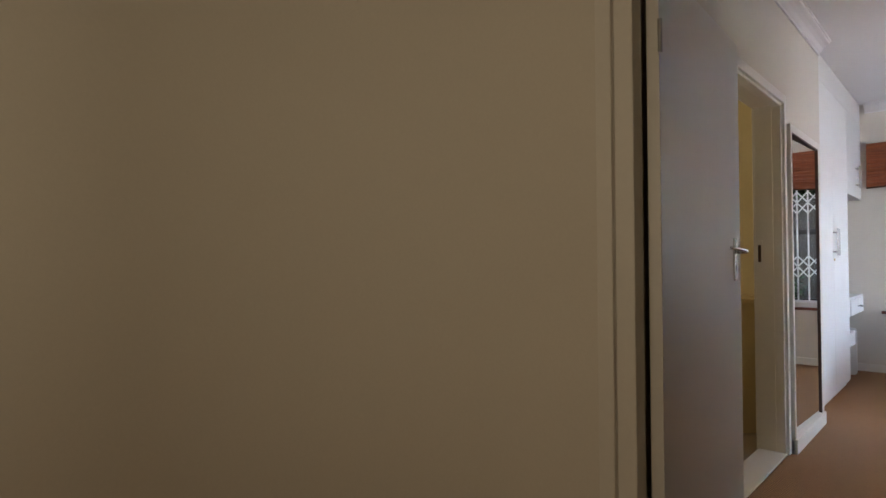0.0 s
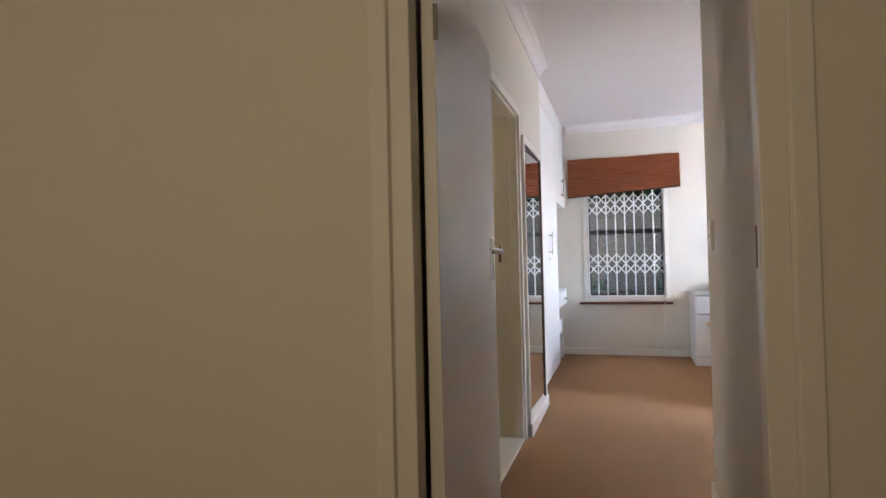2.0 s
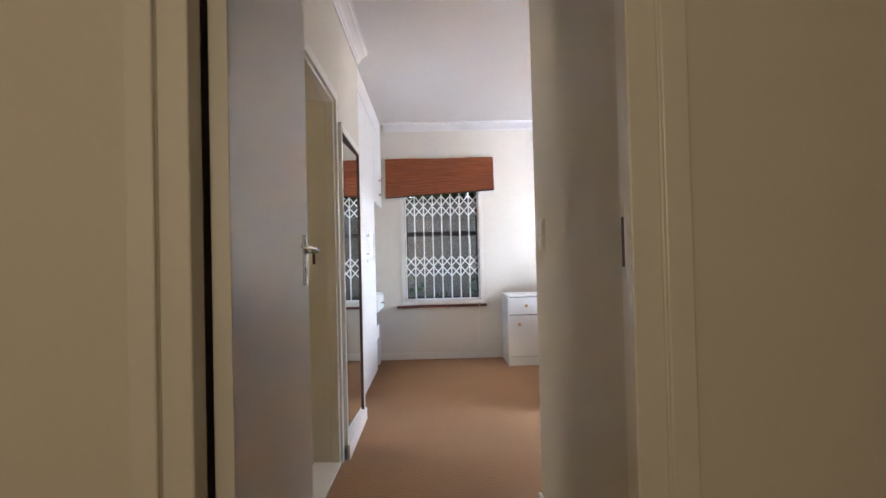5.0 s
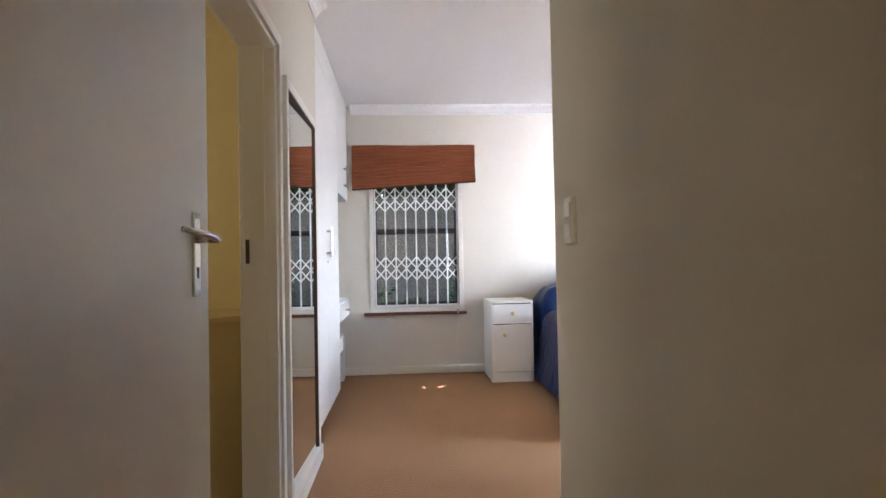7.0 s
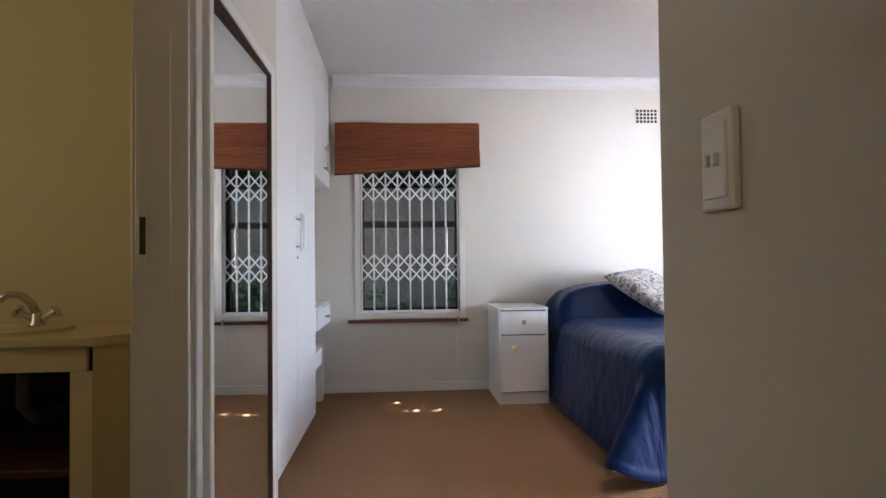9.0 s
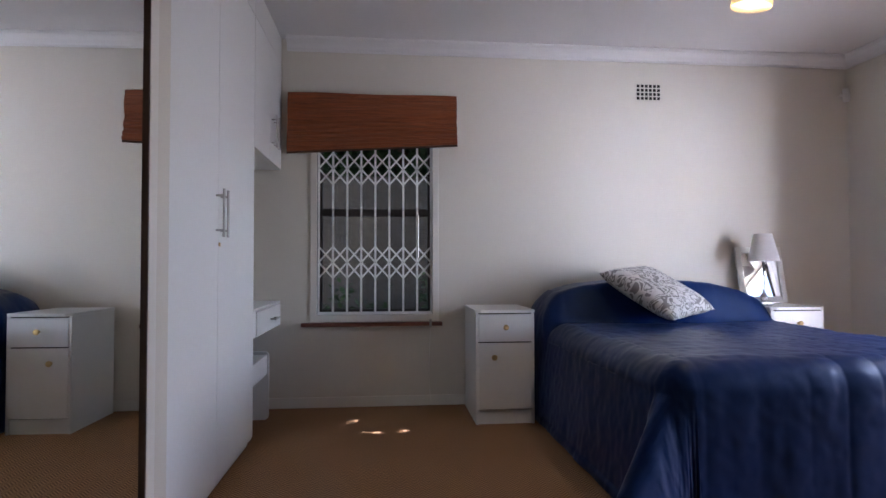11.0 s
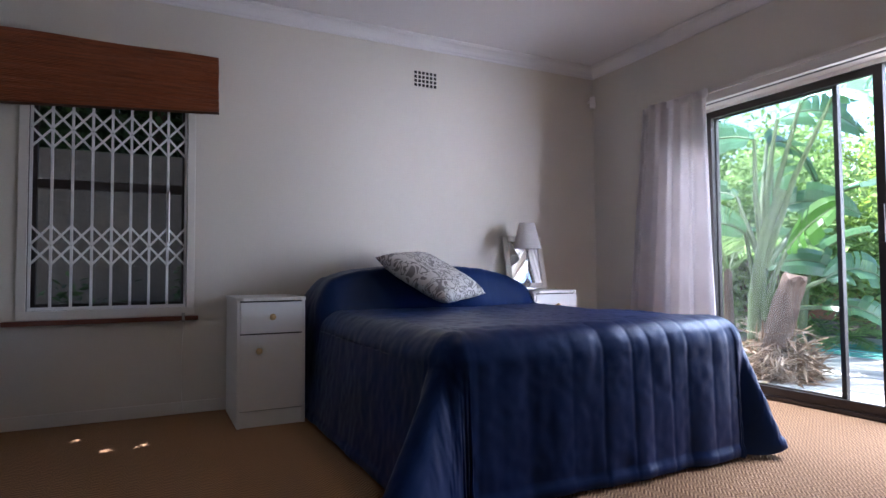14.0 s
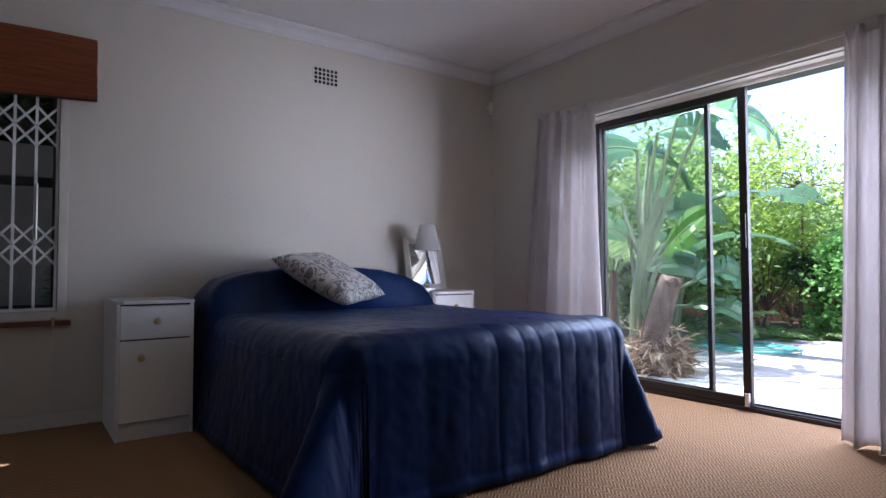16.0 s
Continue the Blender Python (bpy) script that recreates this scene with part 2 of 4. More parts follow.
def box_bm(*a, **k):
    return bx(bmesh.new(), *a, **k)


def cyl(bm, r1, r2, a, b, n=20):
    a, b = Vector(a), Vector(b)
    d = b - a
    m = Matrix.Translation((a + b) / 2) @ d.to_track_quat('Z', 'Y').to_matrix().to_4x4()
    bmesh.ops.create_cone(bm, cap_ends=True, segments=n, radius1=r1, radius2=r2, depth=d.length, matrix=m)
    return bm


def lathe(bm, prof, n=28, m=Matrix()):
    rings = [[bm.verts.new(m @ Vector((r * math.cos(2 * math.pi * k / n), r * math.sin(2 * math.pi * k / n), z))) for k in range(n)] for r, z in prof]
    for a, b in zip(rings, rings[1:]):
        for k in range(n):
            bm.faces.new((a[k], a[(k + 1) % n], b[(k + 1) % n], b[k]))
    return bm


def tube(bm, pts, r, n=8, r_end=None):
    pts = [Vector(p) for p in pts]
    rings = []
    for i, p in enumerate(pts):
        d = (pts[min(i + 1, len(pts) - 1)] - pts[max(i - 1, 0)]).normalized()
        q = d.to_track_quat('Z', 'Y')
        rr = r if r_end is None else r + (r_end - r) * i / (len(pts) - 1)
        rings.append([bm.verts.new(p + q @ Vector((rr * math.cos(2 * math.pi * k / n), rr * math.sin(2 * math.pi * k / n), 0))) for k in range(n)])
    for a, b in zip(rings, rings[1:]):
        for k in range(n):
            bm.faces.new((a[k], a[(k + 1) % n], b[(k + 1) % n], b[k]))
    bm.faces.new(rings[0][::-1])
    bm.faces.new(rings[-1])
    return bm


def grid_faces(bm, rows):
    for a, b in zip(rows, rows[1:]):
        for k in range(len(a) - 1):
            bm.faces.new((a[k], a[k + 1], b[k + 1], b[k]))
    return bm


def mesh_of(name, bm, mt, smooth=False):
    me = bpy.data.meshes.new(name)
    bm.normal_update()
    bm.to_mesh(me)
    bm.free()
    me.materials.append(mt)
    if smooth:
        me.shade_smooth()
    return me


def part(name, bm, mt, parent, label="", smooth=False):
    ob = new(name, mesh_of(name, bm, mt, smooth))
    ob.parent = parent
    return tagged(ob, label) if label else ob


def thing(name, label, category, at=(0, 0, 0), rz=0, group=""):
    ob = new(name)
    ob.empty_display_size = 0.1
    ob.matrix_world = pose(*at, 0, 0, rz)
    return tagged(ob, label, category, group)


def solid(name, bm, mt, label="", category="", smooth=False, kind="", group=""):
    return tagged(new(name, mesh_of(name, bm, mt, smooth)), label, category, group, kind)


def structure(name, boxes, mt, label, category, bevel=0.0):
    bm = bmesh.new()
    for b in boxes:
        bx(bm, *b, bevel=bevel)
    return solid(name, bm, mt, label, category, kind="structure")


# ---- the shell ----
XL, XR, XE = -0.65, 0.34, 3.72          # passage's left and right walls, bedroom's east wall
YS, YR, YH = -4.045, -5.42, -5.52          # bedroom's south wall, entry wall's two faces
CH, XO, YN = 2.66, 4.07, 0.24            # ceiling, outer faces of the east and north walls
XW, XH, YB = -2.6, -1.95, -8.2           # bathroom's west wall, hall's west and back walls

structure("floor", [(XW, XO, YB, 0, -0.1, 0)], M_CARPET, "brown sisal carpet with zigzag ribbed weave", "carpet")
structure("ceiling", [(XW - 0.1, XO, YB - 0.1, YN, CH, CH + 0.12)], M_CEIL, "plain white painted ceiling of the bedroom", "ceiling")
# out of view; north eave depth chosen to trim sun through the window
structure("roof", [(XW - 0.5, XO + 0.06, YB - 0.5, YN + 0.52, CH + 0.13, CH + 0.25)], M_ROOF, "unseen flat grey roof slab, north eave sized to cut the sun", "roof")
WX0, WX1, WZ0, WZ1 = -0.452, 0.44, 0.64, 2.0
structure("wall_north", [(XW, WX0, 0, YN, 0, CH), (WX1, XO, 0, YN, 0, CH), (WX0, WX1, 0, YN, 0, WZ0 - 0.03), (WX0, WX1, 0, YN, WZ1, CH)], M_WALL, "cream plastered bedroom wall around a barred window", "wall")
DY0, DY1, DZ = -3.05, -0.95, 2.09
structure("wall_east", [(XE, XO, DY1, 0, 0, CH), (XE, XO, YS - 0.12, DY0, 0, CH), (XE, XO, DY0, DY1, DZ, CH)], M_WALL, "cream plastered wall around the sliding garden door", "wall")
structure("wall_south", [(XR + 0.12, XE, YS - 0.12, YS, 0, CH)], M_WALL, "cream plastered bedroom wall", "wall")
structure("wall_passage", [(XR, XR + 0.12, YR, YS, 0, CH)], M_WALL, "cream plastered passage wall with a light switch", "wall")
EX0, EX1, EZ = -0.68, 0.37, 2.10
structure("wall_entry", [(XW, EX0, YH, YR, 0, CH), (EX1, 2.4, YH, YR, 0, CH), (EX0, EX1, YH, YR, EZ, CH)], M_WALL, "cream hall wall around the bedroom doorway", "wall")
BY0, BY1 = -4.37, -3.325
structure("wall_bathroom", [(-0.8, XL, YR, BY0, 0, CH), (-0.8, XL, BY0, BY1, 2.06, CH), (-0.8, XL, BY1, -2.27, 0, CH)], M_WALL, "cream passage wall around the bathroom doorway", "wall")
structure("wall_bathroom_inside", [(XW, -0.8, -2.62, -2.5, 0, CH), (-0.815, -0.803, BY1 + 0.06, -2.62, 0, CH)], M_BATH, "yellow painted bathroom wall behind the basin", "wall")
structure("wall_wardrobe_back", [(-1.36, -1.24, -2.5, 0, 0, CH)], M_WALL, "cream wall of the dressing niche", "wall")
structure("wall_hall_east", [(2.4, 2.5, YB, YR, 0, CH)], M_WALL, "plain cream hall wall", "wall")
structure("wall_hall_back", [(XH, -1.35, YB - 0.1, YB, 0, CH), (-0.05, 2.4, YB - 0.1, YB, 0, CH), (-1.35, -0.05, YB - 0.1, YB, 0, 0.95), (-1.35, -0.05, YB - 0.1, YB, 2.15, CH)], M_WALL, "plain cream hall wall", "wall")
structure("wall_west", [(XW - 0.1, XW, YR, -4.3, 0, CH), (XW - 0.1, XW, -3.5, 0, 0, CH), (XW - 0.1, XW, -4.3, -3.5, 0, 1.35), (XW - 0.1, XW, -4.3, -3.5, 2.15, CH)], M_WALL, "plain cream outer wall with an opening for the added bathroom lamp", "wall")
# unseen panels behind the added lamps, keeping sky light out
structure("hall_lamp_backing", [(-1.35, -0.05, YB - 0.12, YB - 0.09, 0.95, 2.15)], M_TRIM, "unseen white panel closing the opening behind the hall lamp", "window")
structure("bath_lamp_backing", [(XW - 0.12, XW - 0.09, -4.3, -3.5, 1.35, 2.15)], M_TRIM, "unseen white panel closing the opening behind the bathroom lamp", "window")
structure("wall_hall_west", [(XH - 0.1, XH, YB, YH - 0.9, 0, CH)], M_WALL, "plain cream hall wall", "wall")
# assumed curve, added so the hall wall's shade grades without an edge
bm = bmesh.new()
grid_faces(bm, [[bm.verts.new((XH + 0.9 - 0.9 * math.cos(radians(k)), YH - 0.9 + 0.9 * math.sin(radians(k)), z)) for z in (0, CH)] for k in range(91)])
corner = solid("wall_hall_corner", bm, M_WALL, "cream hall corner, rounded to smooth its shading", "wall", kind="structure")
thick = corner.modifiers.new("thick", 'SOLIDIFY')
thick.thickness, thick.offset = 0.06, 1


def cornice(name, a, b, out):
    """A coved strip between wall and ceiling from a to b, standing off the wall by the way out."""
    prof = [(0.0, -0.088), (0.010, -0.088), (0.012, -0.076), (0.022, -0.066), (0.034, -0.046), (0.052, -0.030), (0.072, -0.020), (0.076, -0.010), (0.084, -0.009), (0.084, 0.0), (0, 0)]
    bm = bmesh.new()
    ends = []
    for p in (a, b):
        ends.append([bm.verts.new((p[0] + out[0] * d, p[1] + out[1] * d, CH - 0.001 + z)) for d, z in prof])
    grid_faces(bm, ends)
    for e in ends:
        bm.faces.new(e)
    bmesh.ops.recalc_face_normals(bm, faces=bm.faces)
    return solid(name, bm, M_CEIL, "white coved plaster cornice under the ceiling", "cornice", kind="structure")


cornice("cornice_north", (-0.64, -0.001), (XE, -0.001), (0, -1))
cornice("cornice_east", (XE - 0.001, 0), (XE - 0.001, YS), (-1, 0))
cornice("cornice_left", (XL + 0.001, YR), (XL + 0.001, -2.29), (1, 0))
cornice("cornice_entry", (XL, YR + 0.001), (XR, YR + 0.001), (0, 1))


def baseboard(name, x0, x1, y0, y1, h=0.075):
    return solid(name, box_bm(x0, x1, y0, y1, 0.0, h, bevel=0.004), M_TRIM, "white painted wooden baseboard", "baseboard", kind="structure")


baseboard("baseboard_north", -1.2, XE - 0.015, -0.015, -0.001)
baseboard("baseboard_east", XE - 0.015, XE - 0.001, DY1 + 0.02, -0.001)
baseboard("baseboard_passage", XR - 0.015, XR - 0.001, YR + 0.02, YS + 0.015)
baseboard("baseboard_south", XR, XE, YS + 0.001, YS + 0.015)

# pressed-steel door frames: a stepped lining with a face on each side
def door_frame(name, label, m, width, height, depth, face=0.055, stop_at=0.6, lip=0.014):
    """Frame in its own axes: x across the opening, y through the wall (0 to depth), z up."""
    t = thing(name, label, "door frame")
    t.matrix_world = m
    t["kind"] = "structure"
    for nm, s in (("jamb", 1), ("jamb", -1)):
        bm = bmesh.new()
        e = s * width / 2
        lo, hi = sorted((e, e + s * 0.025))
        bx(bm, lo, hi, 0.0, depth, 0, height, bevel=0.003)
        lo, hi = sorted((e + s * 0.002, e + s * face))
        bx(bm, lo, hi, -0.012, 0.001, 0, height + face, bevel=0.004)
        bx(bm, lo, hi, depth - 0.001, depth + 0.012, 0, height + face, bevel=0.004)
        lo, hi = sorted((e + s * 0.001, e - s * lip))
        bx(bm, lo, hi, 0.004, depth * stop_at, 0, height, bevel=0.004)
        part(nm, bm, M_TRIM, t)
    bm = bmesh.new()
    bx(bm, -width / 2 - 0.02, width / 2 + 0.02, 0, depth, height, height + 0.025, bevel=0.003)
    bx(bm, -width / 2 - face + 0.003, width / 2 + face - 0.003, -0.0125, 0.0008, height, height + face, bevel=0.004)
    bx(bm, -width / 2 - face + 0.003, width / 2 + face - 0.003, depth - 0.0008, depth + 0.0125, height, height + face, bevel=0.004)
    bx(bm, -width / 2, width / 2, 0.004, depth * stop_at, height - 0.014, height + 0.002, bevel=0.004)
    part("head", bm, M_TRIM, t)
    return t


ef = door_frame("door_frame_1", "cream painted steel frame of the bedroom doorway", pose(-0.1565, YH, 0), 0.967, 2.045, YR - YH, 0.055, 0.7, 0.06)
bf = door_frame("door_frame_2", "cream painted steel frame of the bathroom doorway", pose(XL, (-4.33 - 3.365) / 2, 0, 0, 0, 90), 0.965, 2.02, 0.15, 0.05, 0.36)


def strike_plate(parent, m):
    ob = part("strike_plate", box_bm(-0.0015, 0.0015, -0.014, 0.014, -0.075, 0.075, bevel=0.001), M_TRIM, parent, "painted strike plate")
    ob.matrix_local = m
    h = part("latch_hole", box_bm(-0.002, 0.002, -0.008, 0.008, -0.05, 0.05), M_BROWN, ob)
    return ob


strike_plate(ef, pose(0.4235, 0.05, 1.14))
strike_plate(bf, pose(0.4815, 0.128, 1.155))
structure("threshold", [(-0.8, XL + 0.002, -4.33, -3.37, 0.0, 0.012)], M_TRIM, "pale painted threshold strip of the bathroom", "threshold", 0.003)


# ---- passage: entry door, switch ----
def lever_handle(parent, x, s):
    """Back plate with keyhole, lever and screws on the face at x, standing off by s."""
    plate = part("handle_plate", box_bm(min(x, x + s * 0.007), max(x, x + s * 0.007), -0.021, 0.021, -0.09, 0.085, bevel=0.003), M_CHROME, parent, "satin steel handle plate")
    bm = bmesh.new()
    cyl(bm, 0.010, 0.010, (x + s * 0.005, 0, 0.03), (x + s * 0.048, 0, 0.03), 16)
    pts = [(x + s * (0.048 - 0.026 * (k / 8) ** 2), -0.012 - 0.125 * k / 8, 0.03 + 0.012 * k / 8) for k in range(9)]
    tube(bm, [(x + s * 0.046, 0.006, 0.03)] + pts, 0.0085, 10, 0.006)
    part("lever", bm, M_CHROME, plate, smooth=True)
    bm = bmesh.new()
    bx(bm, min(x, x + s * 0.0085), max(x, x + s * 0.0085), -0.003, 0.003, -0.052, -0.032)
    cyl(bm, 0.005, 0.005, (x, 0, -0.034), (x + s * 0.0085, 0, -0.034), 12)
    part("keyhole", bm, M_HOLE, plate)
    for z in (-0.08, 0.075):
        part("screw", cyl(bmesh.new(), 0.004, 0.004, (x, 0, z), (x + s * 0.0086, 0, z), 10), M_NICKEL, plate)
    return plate


door = thing("door_1", "open flush white painted bedroom door with steel lever handle", "door", (-0.551, -5.437, 0), 2.4)
door["kind"] = "structure"
part("leaf", box_bm(-0.02, 0.02, 0, 0.938, 0.012, 2.035, bevel=0.0025), M_DOOR, door)
for s in (1, -1):
    hp = lever_handle(door, s * 0.02, s)
    hp.matrix_local = pose(0, 0.838, 1.125)
for z in (0.25, 1.8):
    part("hinge", cyl(bmesh.new(), 0.007, 0.007, (0.024, -0.004, z - 0.05), (0.024, -0.004, z + 0.05), 12), M_NICKEL, door)
part("latch", box_bm(-0.011, 0.011, 0.937, 0.941, 1.03, 1.25, bevel=0.001), M_NICKEL, door)

sw = thing("light_switch", "white plastic double light switch on the passage wall", "light switch", (XR, -4.237, 1.205))
part("plate", box_bm(-0.014, 0.0005, -0.037, 0.037, -0.066, 0.066, bevel=0.004), M_PLASTIC, sw)
part("inner_plate", box_bm(-0.017, -0.013, -0.028, 0.028, -0.05, 0.05, bevel=0.0015), M_PLASTIC, sw)
for dy in (-0.011, 0.011):
    part("toggle", box_bm(-0.025, -0.016, dy - 0.004, dy + 0.004, -0.008, 0.010, bevel=0.002), M_PLASTIC, sw)

# ---- mirror in its white surround ----
ms = thing("wall_mirror", "tall wall mirror in a white surround with dark brown edge", "mirror", (XL, -2.88, 0))
Y0, Y1, Z0, Z1, MX = -0.40, 0.365, 0.085, 1.865, 0.032
part("side_board", box_bm(0.001, MX, Y0 - 0.035, Y0, 0, Z1 + 0.045, bevel=0.003), M_TRIM, ms)
part("side_board", box_bm(0.001, MX, Y1, Y1 + 0.06, 0, Z1 + 0.045, bevel=0.003), M_TRIM, ms)
part("top_board", box_bm(0.001, MX - 0.001, Y0, Y1, Z1, Z1 + 0.045, bevel=0.003), M_TRIM, ms)
part("base_board", box_bm(0.001, MX + 0.012, Y0 - 0.035, Y1 + 0.06, 0, Z0, bevel=0.004), M_TRIM, ms)
mg = part("glass", box_bm(-0.002, 0.002, Y0 + 0.002, Y1 - 0.002, Z0, Z1 - 0.002), M_MIRROR, ms, "silvered mirror glass")
mg.matrix_local = pose(0.012, -0.0, 0, 0, 0, -1.1)
for nm, a in (("edge_strip", (0.003, MX - 0.002, Y1 - 0.008, Y1 - 0.0005, Z0, Z1)), ("edge_strip", (0.003, MX - 0.002, Y0 + 0.0005, Y0 + 0.005, Z0, Z1)), ("edge_strip", (0.003, MX - 0.002, Y0, Y1, Z1 - 0.009, Z1 - 0.0005))):
    part(nm, box_bm(*a), M_BROWN, ms, "dark brown wooden edge strip")


# ---- wardrobe wall ----
def bar_handle(parent, m, length=0.215):
    """Round bar on two posts; z along the bar, x away from the face."""
    bm = bmesh.new()
    cyl(bm, 0.006, 0.006, (0.034, 0, -length / 2), (0.034, 0, length / 2), 14)
    h = part("handle", bm, M_NICKEL, parent, "brushed nickel bar handle", smooth=False)
    h.matrix_local = m
    for z in (-length * 0.36, length * 0.36):
        part("post", cyl(bmesh.new(), 0.005, 0.005, (0.0, 0, z), (0.033, 0, z), 10), M_NICKEL, h)
    return h


FX = -0.68  # face of the cupboard doors
wd = thing("wardrobe", "tall white melamine built-in wardrobe with two doors", "wardrobe", (FX, -1.58, 0))
part("carcass", box_bm(-0.56, -0.022, -0.66, 0.72, 0.09, CH - 0.002, bevel=0.002), M_MELA, wd)
part("plinth", box_bm(-0.5, -0.03, -0.66, 0.72, 0.0, 0.089), M_MELA, wd)
part("filler_panel", box_bm(-0.02, 0.004, -0.80, -0.655, 0.0, CH - 0.003, bevel=0.002), M_TRIM, wd)
part("fascia", box_bm(-0.02, -0.001, -0.65, 0.72, 2.465, CH - 0.002, bevel=0.001), M_MELA, wd)
for a, b, s in ((-0.650, -0.002, -1), (0.002, 0.716, 1)):
    d = part("door", box_bm(-0.02, 0.0, a, b, 0.05, 2.46, bevel=0.0015), M_MELA, wd)
    bar_handle(d, pose(0, s * 0.035, 1.255))
lock = part("lock", cyl(bmesh.new(), 0.009, 0.009, (0, 0.012, 1.115), (0.006, 0.012, 1.115), 16), M_PINE, wd, "small brass cam lock")

uc = thing("wall_cupboard", "white melamine overhead cupboard with two small doors", "cupboard", (FX, -0.43, 1.705))
part("carcass", box_bm(-0.555, -0.022, -0.425, 0.425, 0, CH - 1.707, bevel=0.002), M_MELA, uc)
part("fascia", box_bm(-0.02, -0.001, -0.425, 0.425, 0.765, CH - 1.707, bevel=0.001), M_MELA, uc)
for a, b, s in ((-0.424, -0.002, -1), (0.002, 0.424, 1)):
    d = part("door", box_bm(-0.02, 0.0, a, b, 0.0, 0.76, bevel=0.0015), M_MELA, uc)
    bar_handle(d, pose(0, s * 0.04 + 0.11, 0.2))

vt = thing("vanity_desk", "white melamine vanity shelf with one drawer between wardrobe and wall", "vanity desk", (FX, -0.43, 0.6))
part("top", box_bm(-0.5, 0.0, -0.424, 0.424, 0.152, 0.168, bevel=0.002), M_MELA, vt)
part("apron", box_bm(-0.02, -0.004, -0.424, -0.35, 0.0, 0.151, bevel=0.001), M_MELA, vt)
part("side_panel", box_bm(-0.5, -0.02, 0.408, 0.424, 0.0, 0.151, bevel=0.001), M_MELA, vt)
dr = part("drawer", box_bm(-0.018, 0.002, -0.347, 0.424, 0.0, 0.147, bevel=0.002), M_MELA, vt)
hd = bar_handle(dr, pose(0.002, 0.12, 0.07, 90, 0, 0), 0.15)

st = thing("stool", "white melamine dressing stool with rounded side panels", "stool", (-0.70, -0.55, 0))


def rounded_panel(bm, x0, x1, z0, z1, y0, y1, r):
    pts = []
    for cx, cz, a0 in ((x1 - r, z1 - r, 0), (x0 + r, z1 - r, 90), (x0 + r, z0 + r, 180), (x1 - r, z0 + r, 270)):
        for k in range(6):
            a = radians(a0 + 18 * k)
            pts.append((cx + r * math.cos(a), cz + r * math.sin(a)))
    A = [bm.verts.new((x, y0, z)) for x, z in pts]
    B = [bm.verts.new((x, y1, z)) for x, z in pts]
    n = len(pts)
    bm.faces.new(A[::-1])
    bm.faces.new(B)
    for k in range(n):
        bm.faces.new((A[k], A[(k + 1) % n], B[(k + 1) % n], B[k]))
    bmesh.ops.recalc_face_normals(bm, faces=bm.faces)
    return bm


for y in (-0.26, 0.244):
    part("side_panel", rounded_panel(bmesh.new(), -0.36, 0.0, 0, 0.45, y, y + 0.016, 0.028), M_MELA, st)
part("apron", box_bm(-0.03, -0.012, -0.244, 0.244, 0.3, 0.405, bevel=0.001), M_MELA, st)
part("apron", box_bm(-0.345, -0.33, -0.244, 0.244, 0.3, 0.405, bevel=0.001), M_MELA, st)
part("seat", box_bm(-0.35, -0.008, -0.243, 0.243, 0.406, 0.43, bevel=0.006), M_MELA, st)

# ---- window, grille, sill, blind ----
win = thing("window_1", "dark painted steel window behind white security bars", "window", ((WX0 + WX1) / 2, 0.13, WZ0))
win["kind"] = "structure"
HW = (WX1 - WX0) / 2
for nm, a in (("frame_side", (-HW, -HW + 0.055, -0.02, 0.03, 0, WZ1 - WZ0)), ("frame_side", (HW - 0.055, HW, -0.02, 0.03, 0, WZ1 - WZ0)),
              ("frame_bottom", (-HW + 0.055, HW - 0.055, -0.02, 0.03, 0, 0.055)), ("frame_top", (-HW + 0.055, HW - 0.055, -0.02, 0.03, 1.3, 1.36)),
              ("mid_rail", (-HW + 0.055, HW - 0.055, -0.018, 0.028, 0.745, 0.80))):
    part(nm, box_bm(*a, bevel=0.003), M_STEELW, win)
for a in ((-HW + 0.056, HW - 0.056, 0.004, 0.008, 0.056, 0.744), (-HW + 0.056, HW - 0.056, 0.004, 0.008, 0.801, 1.299)):
    p = part("pane", box_bm(*a), M_DIMGLASS, win)
    p.visible_shadow = False
trim = thing("window_trim", "white painted wooden lining around the window opening", "trim", ((WX0 + WX1) / 2, 0, WZ0))
trim["kind"] = "structure"
for s in (-1, 1):
    part("side_strip", box_bm(min(s * (HW + 0.018), s * (HW - 0.028)), max(s * (HW + 0.018), s * (HW - 0.028)), -0.012, 0.012, -0.03, 1.36, bevel=0.003), M_TRIM, trim)
part("bottom_strip", box_bm(-HW - 0.017, HW + 0.017, -0.0125, 0.013, -0.0295, 0.02, bevel=0.003), M_TRIM, trim)
sill = solid("window_sill", box_bm(-0.53, 0.48, -0.055, 0.10, WZ0 - 0.032 - 0.028, WZ0 - 0.032, bevel=0.005), M_TILE, "reddish brown glazed tile window sill", "window sill", kind="structure")
solid("sill_clip", box_bm(0.385, 0.402, -0.056, -0.03, WZ0 - 0.066, WZ0 - 0.012, bevel=0.002), M_NICKEL, "small metal catch hooked on the window sill", "catch")

gr = thing("security_grille", "white folding security grille with crossed lattice bars", "security grille", ((WX0 + WX1) / 2, 0.03, WZ0))
GW = HW - 0.03
for nm, a in (("bottom_rail", (-GW, GW, -0.012, 0.012, 0.02, 0.04)), ("top_rail", (-GW, GW, -0.012, 0.012, 1.31, 1.33)), ("side_rail", (-GW, -GW + 0.014, -0.012, 0.012, 0.04, 1.31)), ("side_rail", (GW - 0.014, GW, -0.012, 0.012, 0.04, 1.31))):
    part(nm, box_bm(*a, bevel=0.002), M_GRILLE, gr)
NC = 8
step = (2 * GW - 0.014) / NC
